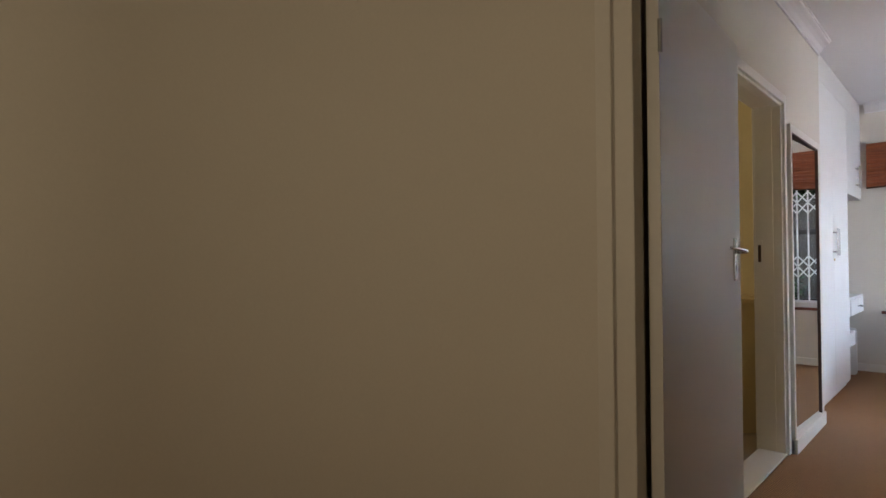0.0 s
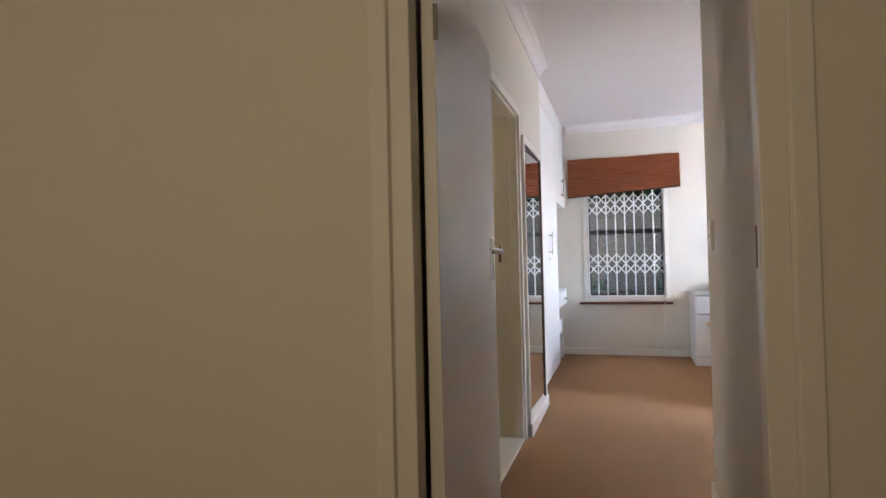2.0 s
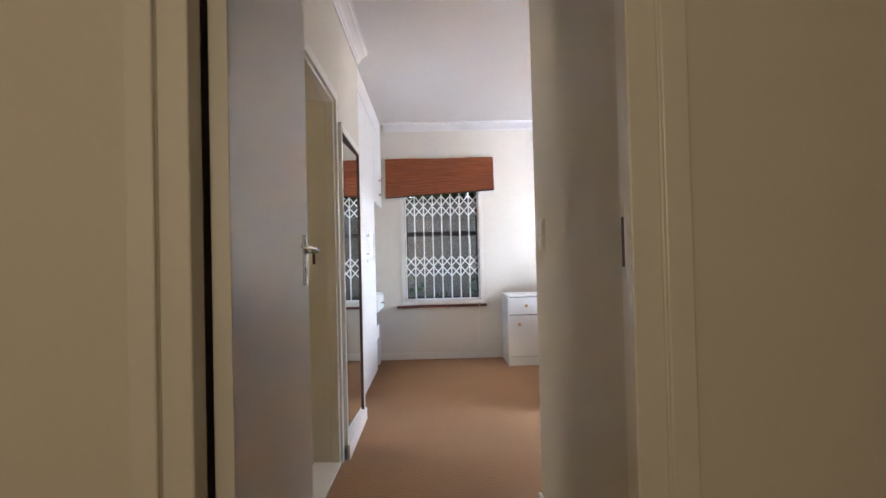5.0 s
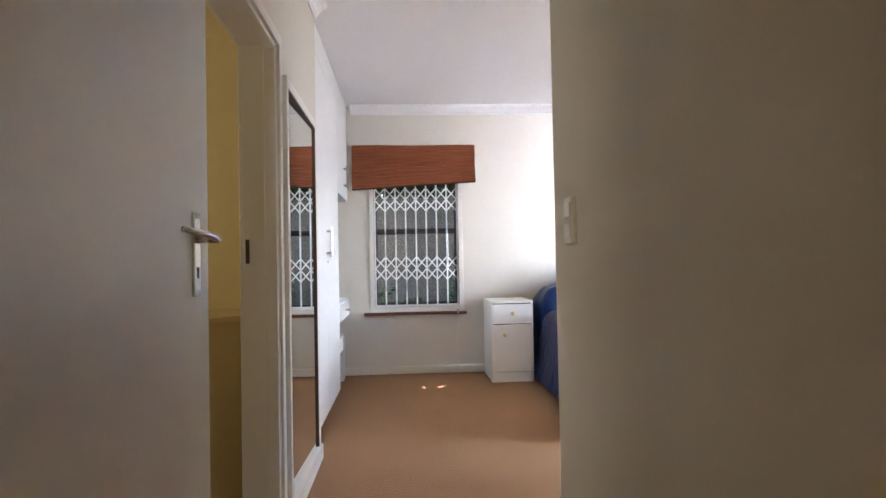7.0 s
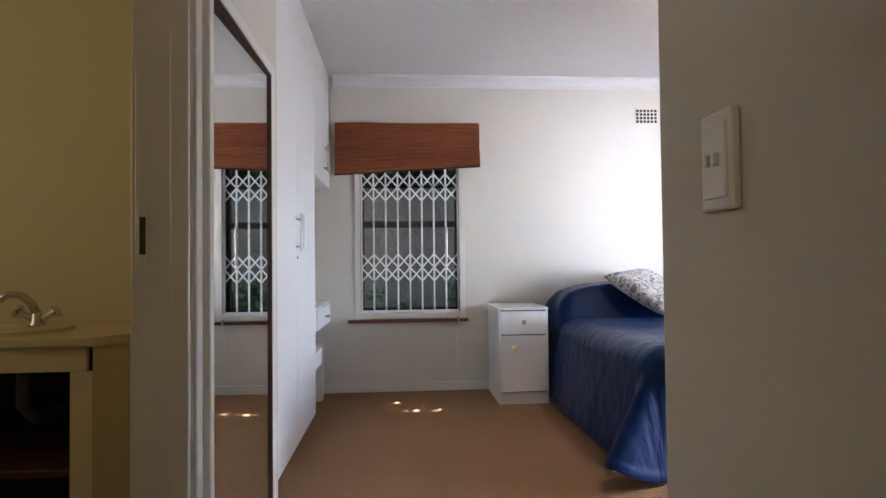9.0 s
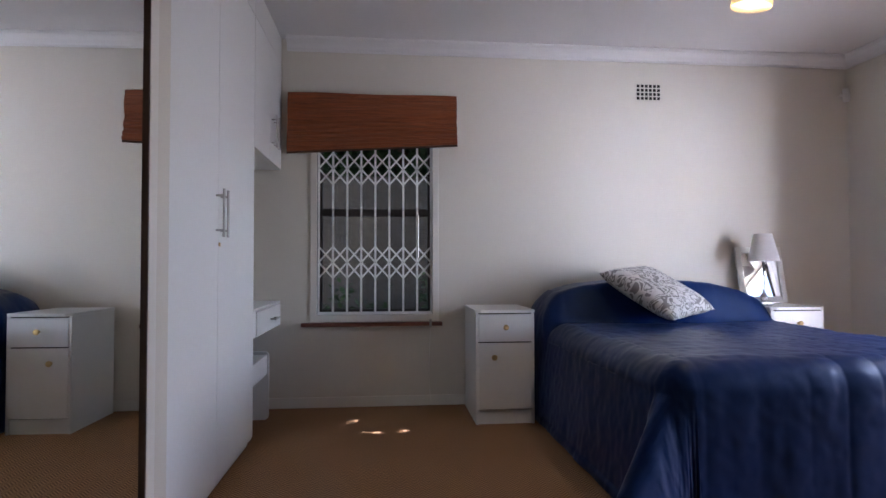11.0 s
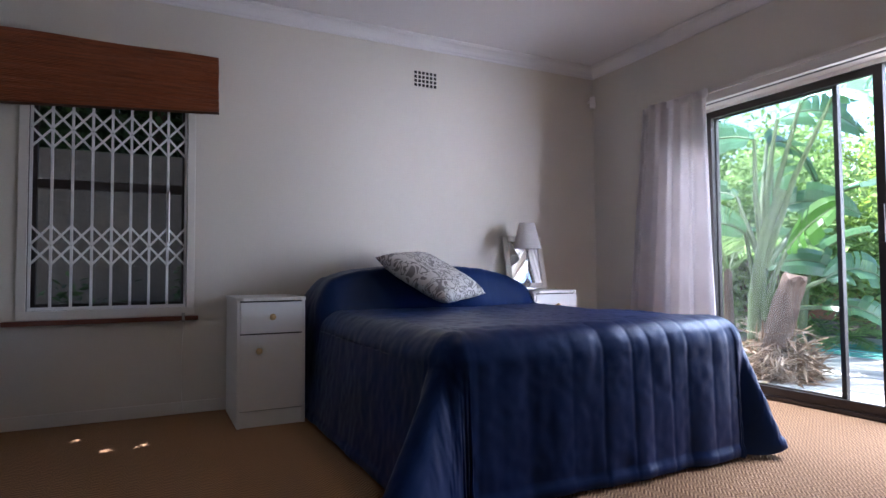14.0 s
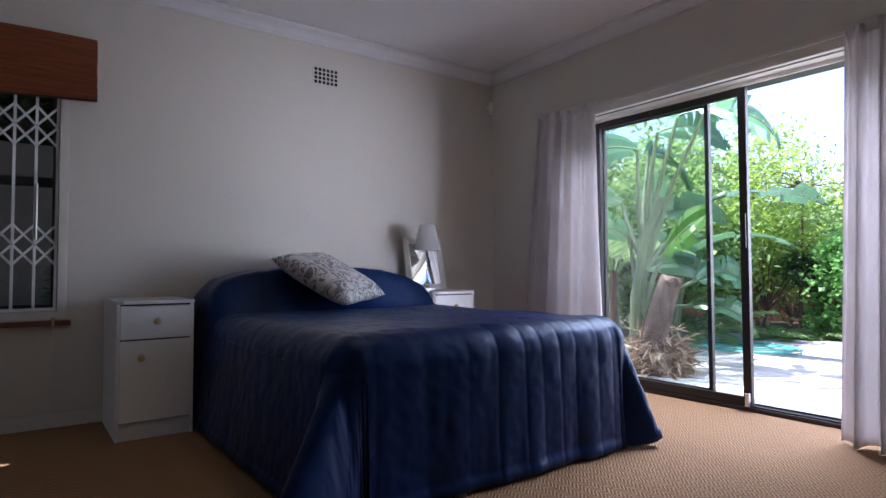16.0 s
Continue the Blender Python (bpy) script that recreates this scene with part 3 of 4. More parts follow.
xs = [-GW + 0.007 + step * k for k in range(NC + 1)]
upright = mesh_of("upright", box_bm(-0.0075, 0.0075, -0.006, 0.006, 0.04, 1.31, bevel=0.002), M_GRILLE)
for x in xs[1:-1]:
    o = new("upright", upright)
    o.parent, o.location = gr, (x, 0, 0)
HB = 0.115
ln, an = math.hypot(step, HB), math.degrees(math.atan2(HB, step))
bar = mesh_of("lattice_bar", box_bm(-ln / 2 - 0.004, ln / 2 + 0.004, -0.0015, 0.0015, -0.0065, 0.0065), M_GRILLE)
rivet = mesh_of("rivet", cyl(bmesh.new(), 0.004, 0.003, (0, 0, 0), (0, -0.004, 0), 8), M_NICKEL)
for zc in (1.04 - WZ0, 1.725 - WZ0):
    for k in range(NC):
        for dz in (-HB / 2, HB / 2):
            for s, y in ((1, 0.008), (-1, -0.008)):
                o = new("lattice_bar", bar)
                o.parent = gr
                o.matrix_local = pose((xs[k] + xs[k + 1]) / 2, y, zc + dz, 0, s * an, 0)
    for x in xs:
        o = new("rivet", rivet)
        o.parent, o.location = gr, (x, -0.009, zc)
lk = part("lock_bar", tube(bmesh.new(), [(xs[7] + 0.006, -0.012, 0.43 + 0.04 * k) for k in range(9)], 0.007, 8), M_NICKEL, gr, "grey metal grille lock rod")

bl = thing("bamboo_blind", "reddish brown bamboo roman blind pulled up over the window", "blind", (-0.02, -0.002, 0))


def reed_sheet(z_top, z_bot_l, z_bot_r, y, belly, n, half=0.605):
    """A sheet of reeds: each a thin ridge, hanging from z_top with a slack belly."""
    bm = bmesh.new()
    rows = []
    cols = 25
    prof = []
    for k in range(n):
        for f, d in ((0.0, 0.0), (0.25, 0.0022), (0.5, 0.003), (0.75, 0.0022)):
            prof.append(((k + f) / n, d))
    prof.append((1.0, 0))
    for v, d in prof:
        row = []
        for c in range(cols):
            u = c / (cols - 1)
            zb = z_bot_l + (z_bot_r - z_bot_l) * u
            z = z_top + (zb - z_top) * v + 0.003 * math.sin(9 * u + 20 * v)
            yy = y - belly * math.sin(math.pi * v) - d - 0.0025 * math.sin(5 * u + 7 * v)
            row.append(bm.verts.new((-half + 2 * half * u, yy, z)))
        rows.append(row)
    return grid_faces(bm, rows)


part("head_board", box_bm(-0.6, 0.6, -0.05, -0.001, 2.215, 2.25, bevel=0.002), M_BROWN, bl)
for i, (zt, zl, zr, y, be, n) in enumerate(((2.255, 1.985, 2.03, -0.062, 0.02, 34), (2.05, 1.90, 1.955, -0.075, 0.016, 20), (1.965, 1.85, 1.915, -0.088, 0.016, 15), (1.925, 1.815, 1.885, -0.10, 0.014, 15))):
    part("fold", reed_sheet(zt, zl, zr, y, be, n), M_BAMBOO, bl)
part("bottom_slat", tube(bmesh.new(), [(-0.605 + 1.21 * k / 10, -0.104, 1.813 + 0.07 * k / 10) for k in range(11)], 0.008, 8), M_BROWN, bl)
for s in (-1, 1):
    lo, hi = sorted((s * 0.604, s * 0.601))
    part("side_return", box_bm(lo, hi, -0.075, -0.002, 1.98, 2.25), M_BAMBOO, bl)

# ---- vent and alarm sensor ----
av = thing("air_vent", "cream air brick with rows of square holes", "air vent", (2.075, 0, 2.342))
part("plate", box_bm(-0.098, 0.098, -0.004, -0.0005, -0.062, 0.062, bevel=0.001), M_WALL, av)
hole = mesh_of("hole", box_bm(-0.0105, 0.0105, -0.0065, -0.002, -0.0105, 0.0105), M_HOLE)
for i in range(6):
    for j in range(4):
        o = new("hole", hole)
        o.parent, o.location = av, ((i - 2.5) * 0.0325, 0, (j - 1.5) * 0.0315)
pir = thing("motion_sensor", "small white alarm motion sensor in the corner", "alarm sensor", (XE - 0.045, -0.045, 2.35), 45)
part("case", box_bm(-0.03, 0.03, -0.022, 0.022, -0.05, 0.05, bevel=0.008), M_PLASTIC, pir)
part("lens", box_bm(-0.022, 0.022, -0.026, -0.018, -0.035, 0.01, bevel=0.004), M_SHADE, pir)
part("bracket", cyl(bmesh.new(), 0.01, 0.014, (0, 0.018, 0.0), (0, 0.042, 0.01), 12), M_PLASTIC, pir)

solid("cable", tube(bmesh.new(), [(0.395, -0.052, 0.6), (0.392, -0.02, 0.5), (0.385, -0.008, 0.3), (0.39, -0.02, 0.09), (0.40, -0.022, 0.01)], 0.0025, 6), M_PLASTIC, "thin white cable hanging below the window sill", "cable")


# ---- nightstands ----
def knob(parent, at):
    bm = bmesh.new()
    lathe(bm, [(0.0, 0.0), (0.009, 0.0), (0.007, 0.010), (0.008, 0.014), (0.016, 0.020), (0.0185, 0.027), (0.016, 0.034), (0.008, 0.038), (0.0, 0.039)], 18, pose(0, 0, 0, 90, 0, 0))
    k = part("knob", bm, M_PINE, parent, "turned pine knob", smooth=True)
    k.location = at
    return k


def nightstand(at):
    W, D, H = 0.19, 0.52, 0.73
    t = thing("nightstand", "white melamine bedside cabinet with drawer, door and pine knobs", "nightstand", at, group="nightstands beside the bed")
    for s in (-1, 1):
        lo, hi = sorted((s * W, s * (W - 0.016)))
        part("side_panel", box_bm(lo, hi, 0.0, D, 0, H - 0.019, bevel=0.0015), M_MELA, t)
    part("back_panel", box_bm(-W + 0.016, W - 0.016, D - 0.012, D, 0.02, H - 0.02), M_MELA, t)
    bm = bmesh.new()
    c = 0.035
    pts = [(-W - 0.006, D), (W + 0.006, D), (W + 0.006, -0.006 + c * 0.4), (W + 0.006 - c, -0.022), (-W - 0.006 + c, -0.022), (-W - 0.006, -0.006 + c * 0.4)]
    lo = [bm.verts.new((x, y, H - 0.018)) for x, y in pts]
    hi = [bm.verts.new((x, y, H)) for x, y in pts]
    bm.faces.new(lo[::-1])
    bm.faces.new(hi)
    for k in range(6):
        bm.faces.new((lo[k], lo[(k + 1) % 6], hi[(k + 1) % 6], hi[k]))
    bmesh.ops.recalc_face_normals(bm, faces=bm.faces)
    bmesh.ops.bevel(bm, geom=list(bm.edges), offset=0.002, segments=2, affect='EDGES')
    part("top", bm, M_MELA, t)
    # black strip paints the shade seen between drawer, door and sides
    part("gap_shade", box_bm(-W + 0.017, W - 0.017, 0.012, 0.03, 0.09, H - 0.02), M_HOLE, t)
    d = part("drawer", box_bm(-W + 0.017, W - 0.017, -0.004, 0.011, 0.527, H - 0.027, bevel=0.0025), M_MELA, t)
    knob(d, (0, -0.004, 0.62))
    d = part("door", box_bm(-W + 0.017, W - 0.017, -0.004, 0.011, 0.095, 0.519, bevel=0.0025), M_MELA, t)
    knob(d, (-0.075, -0.004, 0.43))
    part("plinth", box_bm(-W + 0.016, W - 0.016, 0.014, 0.03, 0.0, 0.088), M_MELA, t)
    return t


nightstand((0.836, -0.572, 0))
nightstand((2.865, -0.545, 0))

# ---- table lamp and small mirror ----
lamp = thing("table_lamp", "small table lamp with glass stem and white shade", "table lamp", (2.83, -0.24, 0.73))
part("base", box_bm(-0.045, 0.045, -0.045, 0.045, 0, 0.022, bevel=0.004), M_NICKEL, lamp)
bm = bmesh.new()
lathe(bm, [(0.0, 0.022), (0.012, 0.023), (0.02, 0.03), (0.027, 0.045), (0.027, 0.058), (0.02, 0.072), (0.011, 0.08), (0.009, 0.09), (0.009, 0.30), (0.0, 0.302)], 20)
part("stem", bm, M_CRYSTAL, lamp, "clear glass stem with a ball", smooth=True)
part("socket", cyl(bmesh.new(), 0.014, 0.014, (0, 0, 0.3), (0, 0, 0.37), 16), M_CHROME, lamp)
bm = bmesh.new()
lathe(bm, [(0.108, 0.315), (0.06, 0.515), (0.058, 0.515), (0.106, 0.315), (0.108, 0.315)], 36)
part("shade", bm, M_SHADE, lamp, "white fabric shade", smooth=True)
for a in (0, 120, 240):
    part("shade_spoke", cyl(bmesh.new(), 0.0015, 0.0015, (0, 0, 0.37), (0.095 * math.cos(radians(a)), 0.095 * math.sin(radians(a)), 0.36), 6), M_CHROME, lamp)

tm = thing("table_mirror", "small white framed mirror leaning against the wall", "mirror", (2.905, -0.125, 0.731))
tm.matrix_world = pose(2.905, -0.135, 0.733, -14, 0, -6)
W, H = 0.175, 0.43
for nm, a in (("frame_side", (-W, -W + 0.045, -0.012, 0.008, 0, H)), ("frame_side", (W - 0.045, W, -0.012, 0.008, 0, H)), ("frame_bottom", (-W + 0.045, W - 0.045, -0.012, 0.008, 0, 0.045)), ("frame_top", (-W + 0.045, W - 0.045, -0.012, 0.008, H - 0.045, H))):
    part(nm, box_bm(*a, bevel=0.003), M_TRIM, tm)
part("glass", box_bm(-W + 0.044, W - 0.044, -0.002, 0.002, 0.044, H - 0.044), M_MIRROR, tm, "silvered mirror glass")
part("backing", box_bm(-W + 0.01, W - 0.01, 0.008, 0.012, 0.01, H - 0.01), M_BROWN, tm)

# ---- bed with its cover ----
BX0, BX1, BYF, BYH, BT, RR = 1.11, 2.75, -2.20, -0.06, 0.652, 0.125
bed = thing("bed", "double bed under a navy blue satin quilted bedspread", "bed", (1.89, -1.07, 0))


def smooth01(a, b, v):
    t = min(1, max(0, (v - a) / (b - a)))
    return t * t * (3 - 2 * t)


def cover_mesh():
    arc = RR * math.pi / 2
    fall = 0.71
    x0, x1, y0 = BX0 + RR, BX1 - RR, BYF + RR
    ns, nt = 400, 190
    seams = [0.0]
    rnd = random.Random(7)
    while seams[-1] < 3.2:
        seams.append(seams[-1] + rnd.choice((0.105, 0.12, 0.135, 0.15)))
    force = [rnd.choice((0.15, 0.4, 0.7, 1.0)) for _ in seams]
    bm = bmesh.new()
    rows = []
    for j in range(nt + 1):
        t = y0 - fall + (BYH - y0 + fall) * j / nt
        row = []
        for i in range(ns + 1):
            s = x0 - fall + (x1 - x0 + 2 * fall) * i / ns
            qx, qy = min(max(s, x0), x1), max(t, y0)
            dx, dy = s - qx, t - qy
            d = math.hypot(dx, dy)
            nx, ny = (dx / d, dy / d) if d > 1e-6 else (0, 0)
            corner = abs(nx * ny) * 2
            if corner > 0.02:
                d *= max(abs(nx), abs(ny))
            hem = 0.0
            if d <= arc:
                out, z = RR * math.sin(d / RR), BT - RR * (1 - math.cos(d / RR))
            else:
                e = d - arc
                phi = math.degrees(math.atan2(abs(ny), abs(nx)))
                flare = 0.03 + (0.60 * math.exp(-((phi - 32) / 24) ** 2) if nx < 0 else 0.34 * math.exp(-((phi - 40) / 17) ** 2) - 0.16 * math.exp(-((phi - 68) / 9) ** 2) * smooth01(0, 0.2, e))
                per = s * abs(ny) + t * abs(nx) + 0.35 * math.atan2(ny, nx)
                k = e / (fall - arc)
                lim = 0.2 + 0.5 * abs(ny)
                rip = lim * (0.014 * math.sin(per * 11 + 1.9 * math.sin(per * 3.1)) + 0.006 * math.sin(per * 27 + 2.4 * math.sin(per * 4))) * k ** 1.2
                rip = rip * (1 - corner) + 0.012 * corner * k * math.sin(6 * math.atan2(ny, nx) * 2)
                out, z = RR + flare * e + rip, BT - RR - e * math.sqrt(1 - flare * flare)
                if z < 0.012:
                    out += (0.012 - z) * 0.85
                    z = 0.012 + 0.004 * math.sin(per * 19) ** 2
                hem = smooth01(0.90, 0.925, k) - smooth01(0.985, 1.0, k)
            x, y = qx + nx * out, qy + ny * out
            # pillows under the cover at the head
            up = smooth01(-0.585, -0.44, y) * (1 - 0.25 * smooth01(-0.2, -0.02, y))
            across = max(0, 1 - abs((x - 1.88) / 0.90) ** 3.2)
            top = max(0, min(1, (z - 0.15) / (BT - 0.15)))
            z += 0.262 * up * across ** 0.8 * top
            z -= 0.034 * math.exp(-((y + 0.60 + 0.03 * math.sin(4 * x)) / 0.03) ** 2) * across * (1 if d < arc else 0.3)
            if d < arc:
                z += 0.006 * noise.noise(Vector((x * 3, y * 3, 0))) + 0.003 * noise.noise(Vector((x * 9, y * 7, 3))) - 0.012 * math.exp(-((y + 1.2) / 0.7) ** 2)
            g, fo = min((abs(s - 0.4 - q + 0.006 * math.sin(t * 4 + q * 9)), fq) for q, fq in zip(seams, force))
            sg = (0.08 + 0.92 * abs(ny)) * (1 - corner) if d > arc else 0.9
            groove = sg * (-0.0021 * fo * math.exp(-(g / 0.009) ** 2) + 0.0008 * smooth01(0, 0.06, g))
            groove += 0.0045 * noise.noise(Vector((s * 9 * abs(ny) + s * 5 * abs(nx), t * 2.2, 1))) + 0.003 * noise.noise(Vector((s * 9, t * 14, 4))) + 0.0025 * noise.noise(Vector((s * 22, t * 30, 5)))
            groove += 0.010 * hem
            wz = 1 if d <= arc * 0.5 else 0
            row.append(bm.verts.new((x + nx * groove * (1 - wz) - 1.89, y + ny * groove * (1 - wz) + 1.07, z + groove * wz)))
        rows.append(row)
    grid_faces(bm, rows)
    return bm


part("bedspread", cover_mesh(), M_NAVY, bed, "navy blue satin quilted bedspread reaching the floor", smooth=True)
part("base", box_bm(BX0 + 0.06 - 1.89, BX1 - 0.06 - 1.89, BYF + 0.06 + 1.07, -0.02 + 1.07, 0.0, 0.34, bevel=0.02), M_BROWN, bed)
part("mattress", box_bm(BX0 + 0.045 - 1.89, BX1 - 0.045 - 1.89, BYF + 0.045 + 1.07, -0.02 + 1.07, 0.345, 0.60, bevel=0.035, seg=3), M_MELA, bed)


def cushion_mesh(size, thick):
    n = 36
    bm = bmesh.new()
    sides = []
    for sgn in (1, -1):
        rows = []
        for j in range(n + 1):
            row = []
            for i in range(n + 1):
                u, v = 2 * i / n - 1, 2 * j / n - 1
                pu = u * (1 - 0.055 * (1 - v * v) * abs(u))
                pv = v * (1 - 0.055 * (1 - u * u) * abs(v))
                h = thick / 2 * max(0, (1 - u ** 4)) ** 0.55 * max(0, (1 - v ** 4)) ** 0.55
                h += 0.004 * noise.noise(Vector((u * 2.5, v * 2.5, sgn))) * (1 - abs(u)) ** 0.3
                row.append(bm.verts.new((pu * size / 2, pv * size / 2, sgn * h)))
            rows.append(row if sgn > 0 else row[::-1])
        grid_faces(bm, rows)
    bmesh.ops.remove_doubles(bm, verts=bm.verts, dist=0.0008)
    return bm


cush = solid("cushion", cushion_mesh(0.57, 0.16), M_DAMASK, "grey scatter cushion with pale scroll pattern on the bed", "cushion", smooth=True)
cu, cv = Vector((0.80, 0.595, 0.06)).normalized(), Vector((-0.60, 0.62, 0.46))
cv = (cv - cu * cv.dot(cu)).normalized()
cush.matrix_world = Matrix.Translation((1.85, -0.585, 0.845)) @ Matrix((cu, cv, cu.cross(cv))).transposed().to_4x4()


# ---- curtains, rail, sliding door ----
def curtain(label, y_top, y_bot, seed, folds, x=3.60, ztop=2.12):
    """A gathered curtain: y_top and y_bot are its two ends above and below."""
    t = thing("curtain", label, "curtain", (x, (y_top[0] + y_top[1]) / 2, 0), group="curtains of the garden door")
    rnd = random.Random(seed)
    ph = [rnd.uniform(0.7, 1.3) for _ in range(folds + 1)]
    acc = [0]
    for p in ph:
        acc.append(acc[-1] + p)
    nu, nv = 150, 44
    bm = bmesh.new()
    rows = []
    for j in range(nv + 1):
        v = j / nv
        row = []
        for i in range(nu + 1):
            u = i / nu
            a = u * acc[-1] * 2 * math.pi * 0.5
            y = (y_top[0] + (y_top[1] - y_top[0]) * u) * (1 - v) + (y_bot[0] + (y_bot[1] - y_bot[0]) * u) * v
            ease = 0.5 + 0.5 * v
            dx = 0.05 * ease * math.sin(a * 2 + 0.5 * math.sin(u * 9 + seed) + 0.5 * v * math.sin(u * 4)) + 0.012 * math.sin(a * 4.3 + v * 1.5)
            dx += 0.012 * v * noise.noise(Vector((u * 6, v * 3, seed)))
            row.append(bm.verts.new((dx, y + 0.012 * math.cos(a * 2) * ease - (y_top[0] + y_top[1]) / 2, ztop - 0.02 * (1 - v) * (0.5 + 0.5 * math.sin(u * 7 + seed)) + (0.012 - ztop) * v + 0.006 * math.sin(a * 2) * (1 if j in (0, nv) else 0))))
        rows.append(row)
    ob = part("cloth", grid_faces(bm, rows), M_CURTAIN, t, smooth=True)
    md = ob.modifiers.new("thick", 'SOLIDIFY')
    md.thickness = 0.003
    bm = bmesh.new()
    y0, y1 = sorted(y_top)
    bx(bm, 0.0, 0.006, y0 - (y0 + y1) / 2 + 0.01, y1 - (y0 + y1) / 2 - 0.01, ztop - 0.06, ztop - 0.005)
    part("heading_tape", bm, M_CURTAIN, t)
    return t


curtain("pale cotton curtain gathered at the wall corner side", (-0.71, -1.30), (-0.46, -1.38), 3, 4)
curtain("pale cotton curtain gathered beside the open door", (-2.87, -3.50), (-2.80, -3.55), 8, 6)
rail = thing("curtain_rail", "white curtain rail board above the sliding door", "curtain rail", (3.69, -2.1, 2.04))
part("board", box_bm(-0.012, 0.029, -1.45, 1.24, 0.0, 0.085, bevel=0.004), M_TRIM, rail)
part("track", box_bm(-0.03, -0.013, -1.45, 1.24, 0.055, 0.078, bevel=0.003), M_TRIM, rail)

sd = thing("sliding_door", "bronze aluminium sliding glass door standing half open to the garden", "sliding door", (3.99, 0, 0))
sd["kind"] = "structure"
for nm, a in (("sill_track", (-0.065, 0.055, DY0, DY1, 0.001, 0.026)), ("head_track", (-0.06, 0.055, DY0, DY1, 2.045, DZ - 0.001)), ("jamb", (-0.06, 0.055, DY1 - 0.04, DY1, 0.026, 2.045)), ("jamb", (-0.06, 0.055, DY0, DY0 + 0.04, 0.026, 2.045)),
              ("track_rib", (-0.052, -0.046, DY0 + 0.04, DY1 - 0.04, 0.026, 0.036)), ("track_rib", (0.036, 0.042, DY0 + 0.04, DY1 - 0.04, 0.026, 0.036))):
    part(nm, box_bm(*a, bevel=0.002), M_DARK, sd)
part("head_lining", box_bm(-0.27, -0.062, DY0, DY1, DZ - 0.02, DZ - 0.001, bevel=0.002), M_WALL, sd, "painted lining above the door")
# thin dark strip laid along the lining's underside
part("dark_strip", box_bm(-0.19, -0.165, DY0, DY1, DZ - 0.024, DZ - 0.0205), M_DARK, sd)
part("head_strip", box_bm(-0.075, -0.061, DY0, DY1, 2.045, DZ - 0.021, bevel=0.002), M_TRIM, sd, "white painted strip")


def door_panel(name, x, y0, y1, stile):
    p = part(name, bx(bx(bmesh.new(), x - 0.018, x + 0.018, y0, y0 + stile, 0.03, 2.045, bevel=0.003), x - 0.018, x + 0.018, y1 - 0.04, y1, 0.03, 2.045, bevel=0.003), M_DARK, sd)
    part("rail", box_bm(x - 0.016, x + 0.016, y0 + stile, y1 - 0.04, 0.03, 0.085, bevel=0.003), M_DARK, p)
    part("rail", box_bm(x - 0.016, x + 0.016, y0 + stile, y1 - 0.04, 2.0, 2.045, bevel=0.003), M_DARK, p)
    g = part("pane", box_bm(x - 0.003, x + 0.003, y0 + stile - 0.004, y1 - 0.036, 0.08, 2.005), M_GLASS, p)
    g.visible_shadow = False
    return p


door_panel("fixed_panel", 0.03, -1.905, -0.992, 0.03)
pb = door_panel("sliding_panel", -0.032, -2.19, -1.0, 0.052)
part("pull_handle", box_bm(-0.064, -0.05, -2.182, -2.152, 1.02, 1.24, bevel=0.004), M_DARK, pb, "dark pull handle")
lk = part("foot_lock", box_bm(-0.078, -0.05, -2.185, -2.158, 0.03, 0.115, bevel=0.004), M_CHROME, pb, "silver foot lock")

# ---- pendant ----
pend = thing("pendant_lamp", "small cream drum pendant lamp hanging lit from the ceiling", "pendant lamp", (1.667, -1.9, 2.15))
bm = bmesh.new()
lathe(bm, [(0.083, 0.0), (0.083, 0.17), (0.081, 0.17), (0.081, 0.0), (0.083, 0.0)], 40, pose(0, 0, 0, 7, 6, 0))
part("shade", bm, M_CREAMSHADE, pend, smooth=True)
part("cord", cyl(bmesh.new(), 0.003, 0.003, (0, 0, 0.14), (0, 0, CH - 2.15), 8), M_PLASTIC, pend)
part("ceiling_rose", lathe(bmesh.new(), [(0.0, CH - 2.19), (0.03, CH - 2.185), (0.042, CH - 2.16), (0.042, CH - 2.151)], 24), M_PLASTIC, pend, smooth=True)
gm = material("bulb_glow", (1, 0.9, 0.7), 0.3, bump=0)
gm.node_tree.nodes["Principled BSDF"].inputs["Emission Color"].default_value = (1, 0.78, 0.45, 1)
gm.node_tree.nodes["Principled BSDF"].inputs["Emission Strength"].default_value = 4
bm = bmesh.new()
lathe(bm, [(0.0, 0.105), (0.014, 0.105), (0.018, 0.11), (0.014, 0.145), (0.0, 0.145)], 16)
part("socket", bm, M_PLASTIC, pend)
part("diffuser", cyl(bmesh.new(), 0.07, 0.07, (0, 0, 0.098), (0, 0, 0.102), 24), gm, pend, "lit bulb plate")

# ---- bathroom vanity ----
va = thing("bathroom_vanity", "yellow bathroom vanity counter with an open cupboard below", "vanity", (-1.3, -3.17, 0))


def prism(bm, pts, z0, z1, bevel=0.0):
    lo = [bm.verts.new((x, y, z0)) for x, y in pts]
    hi = [bm.verts.new((x, y, z1)) for x, y in pts]
    fs = [bm.faces.new(lo[::-1]), bm.faces.new(hi)]
    n = len(pts)
    for k in range(n):
        fs.append(bm.faces.new((lo[k], lo[(k + 1) % n], hi[(k + 1) % n], hi[k])))
    bmesh.ops.recalc_face_normals(bm, faces=fs)
    if bevel:
        bmesh.ops.bevel(bm, geom=list(bm.edges), offset=bevel, segments=2, affect='EDGES')
    return bm


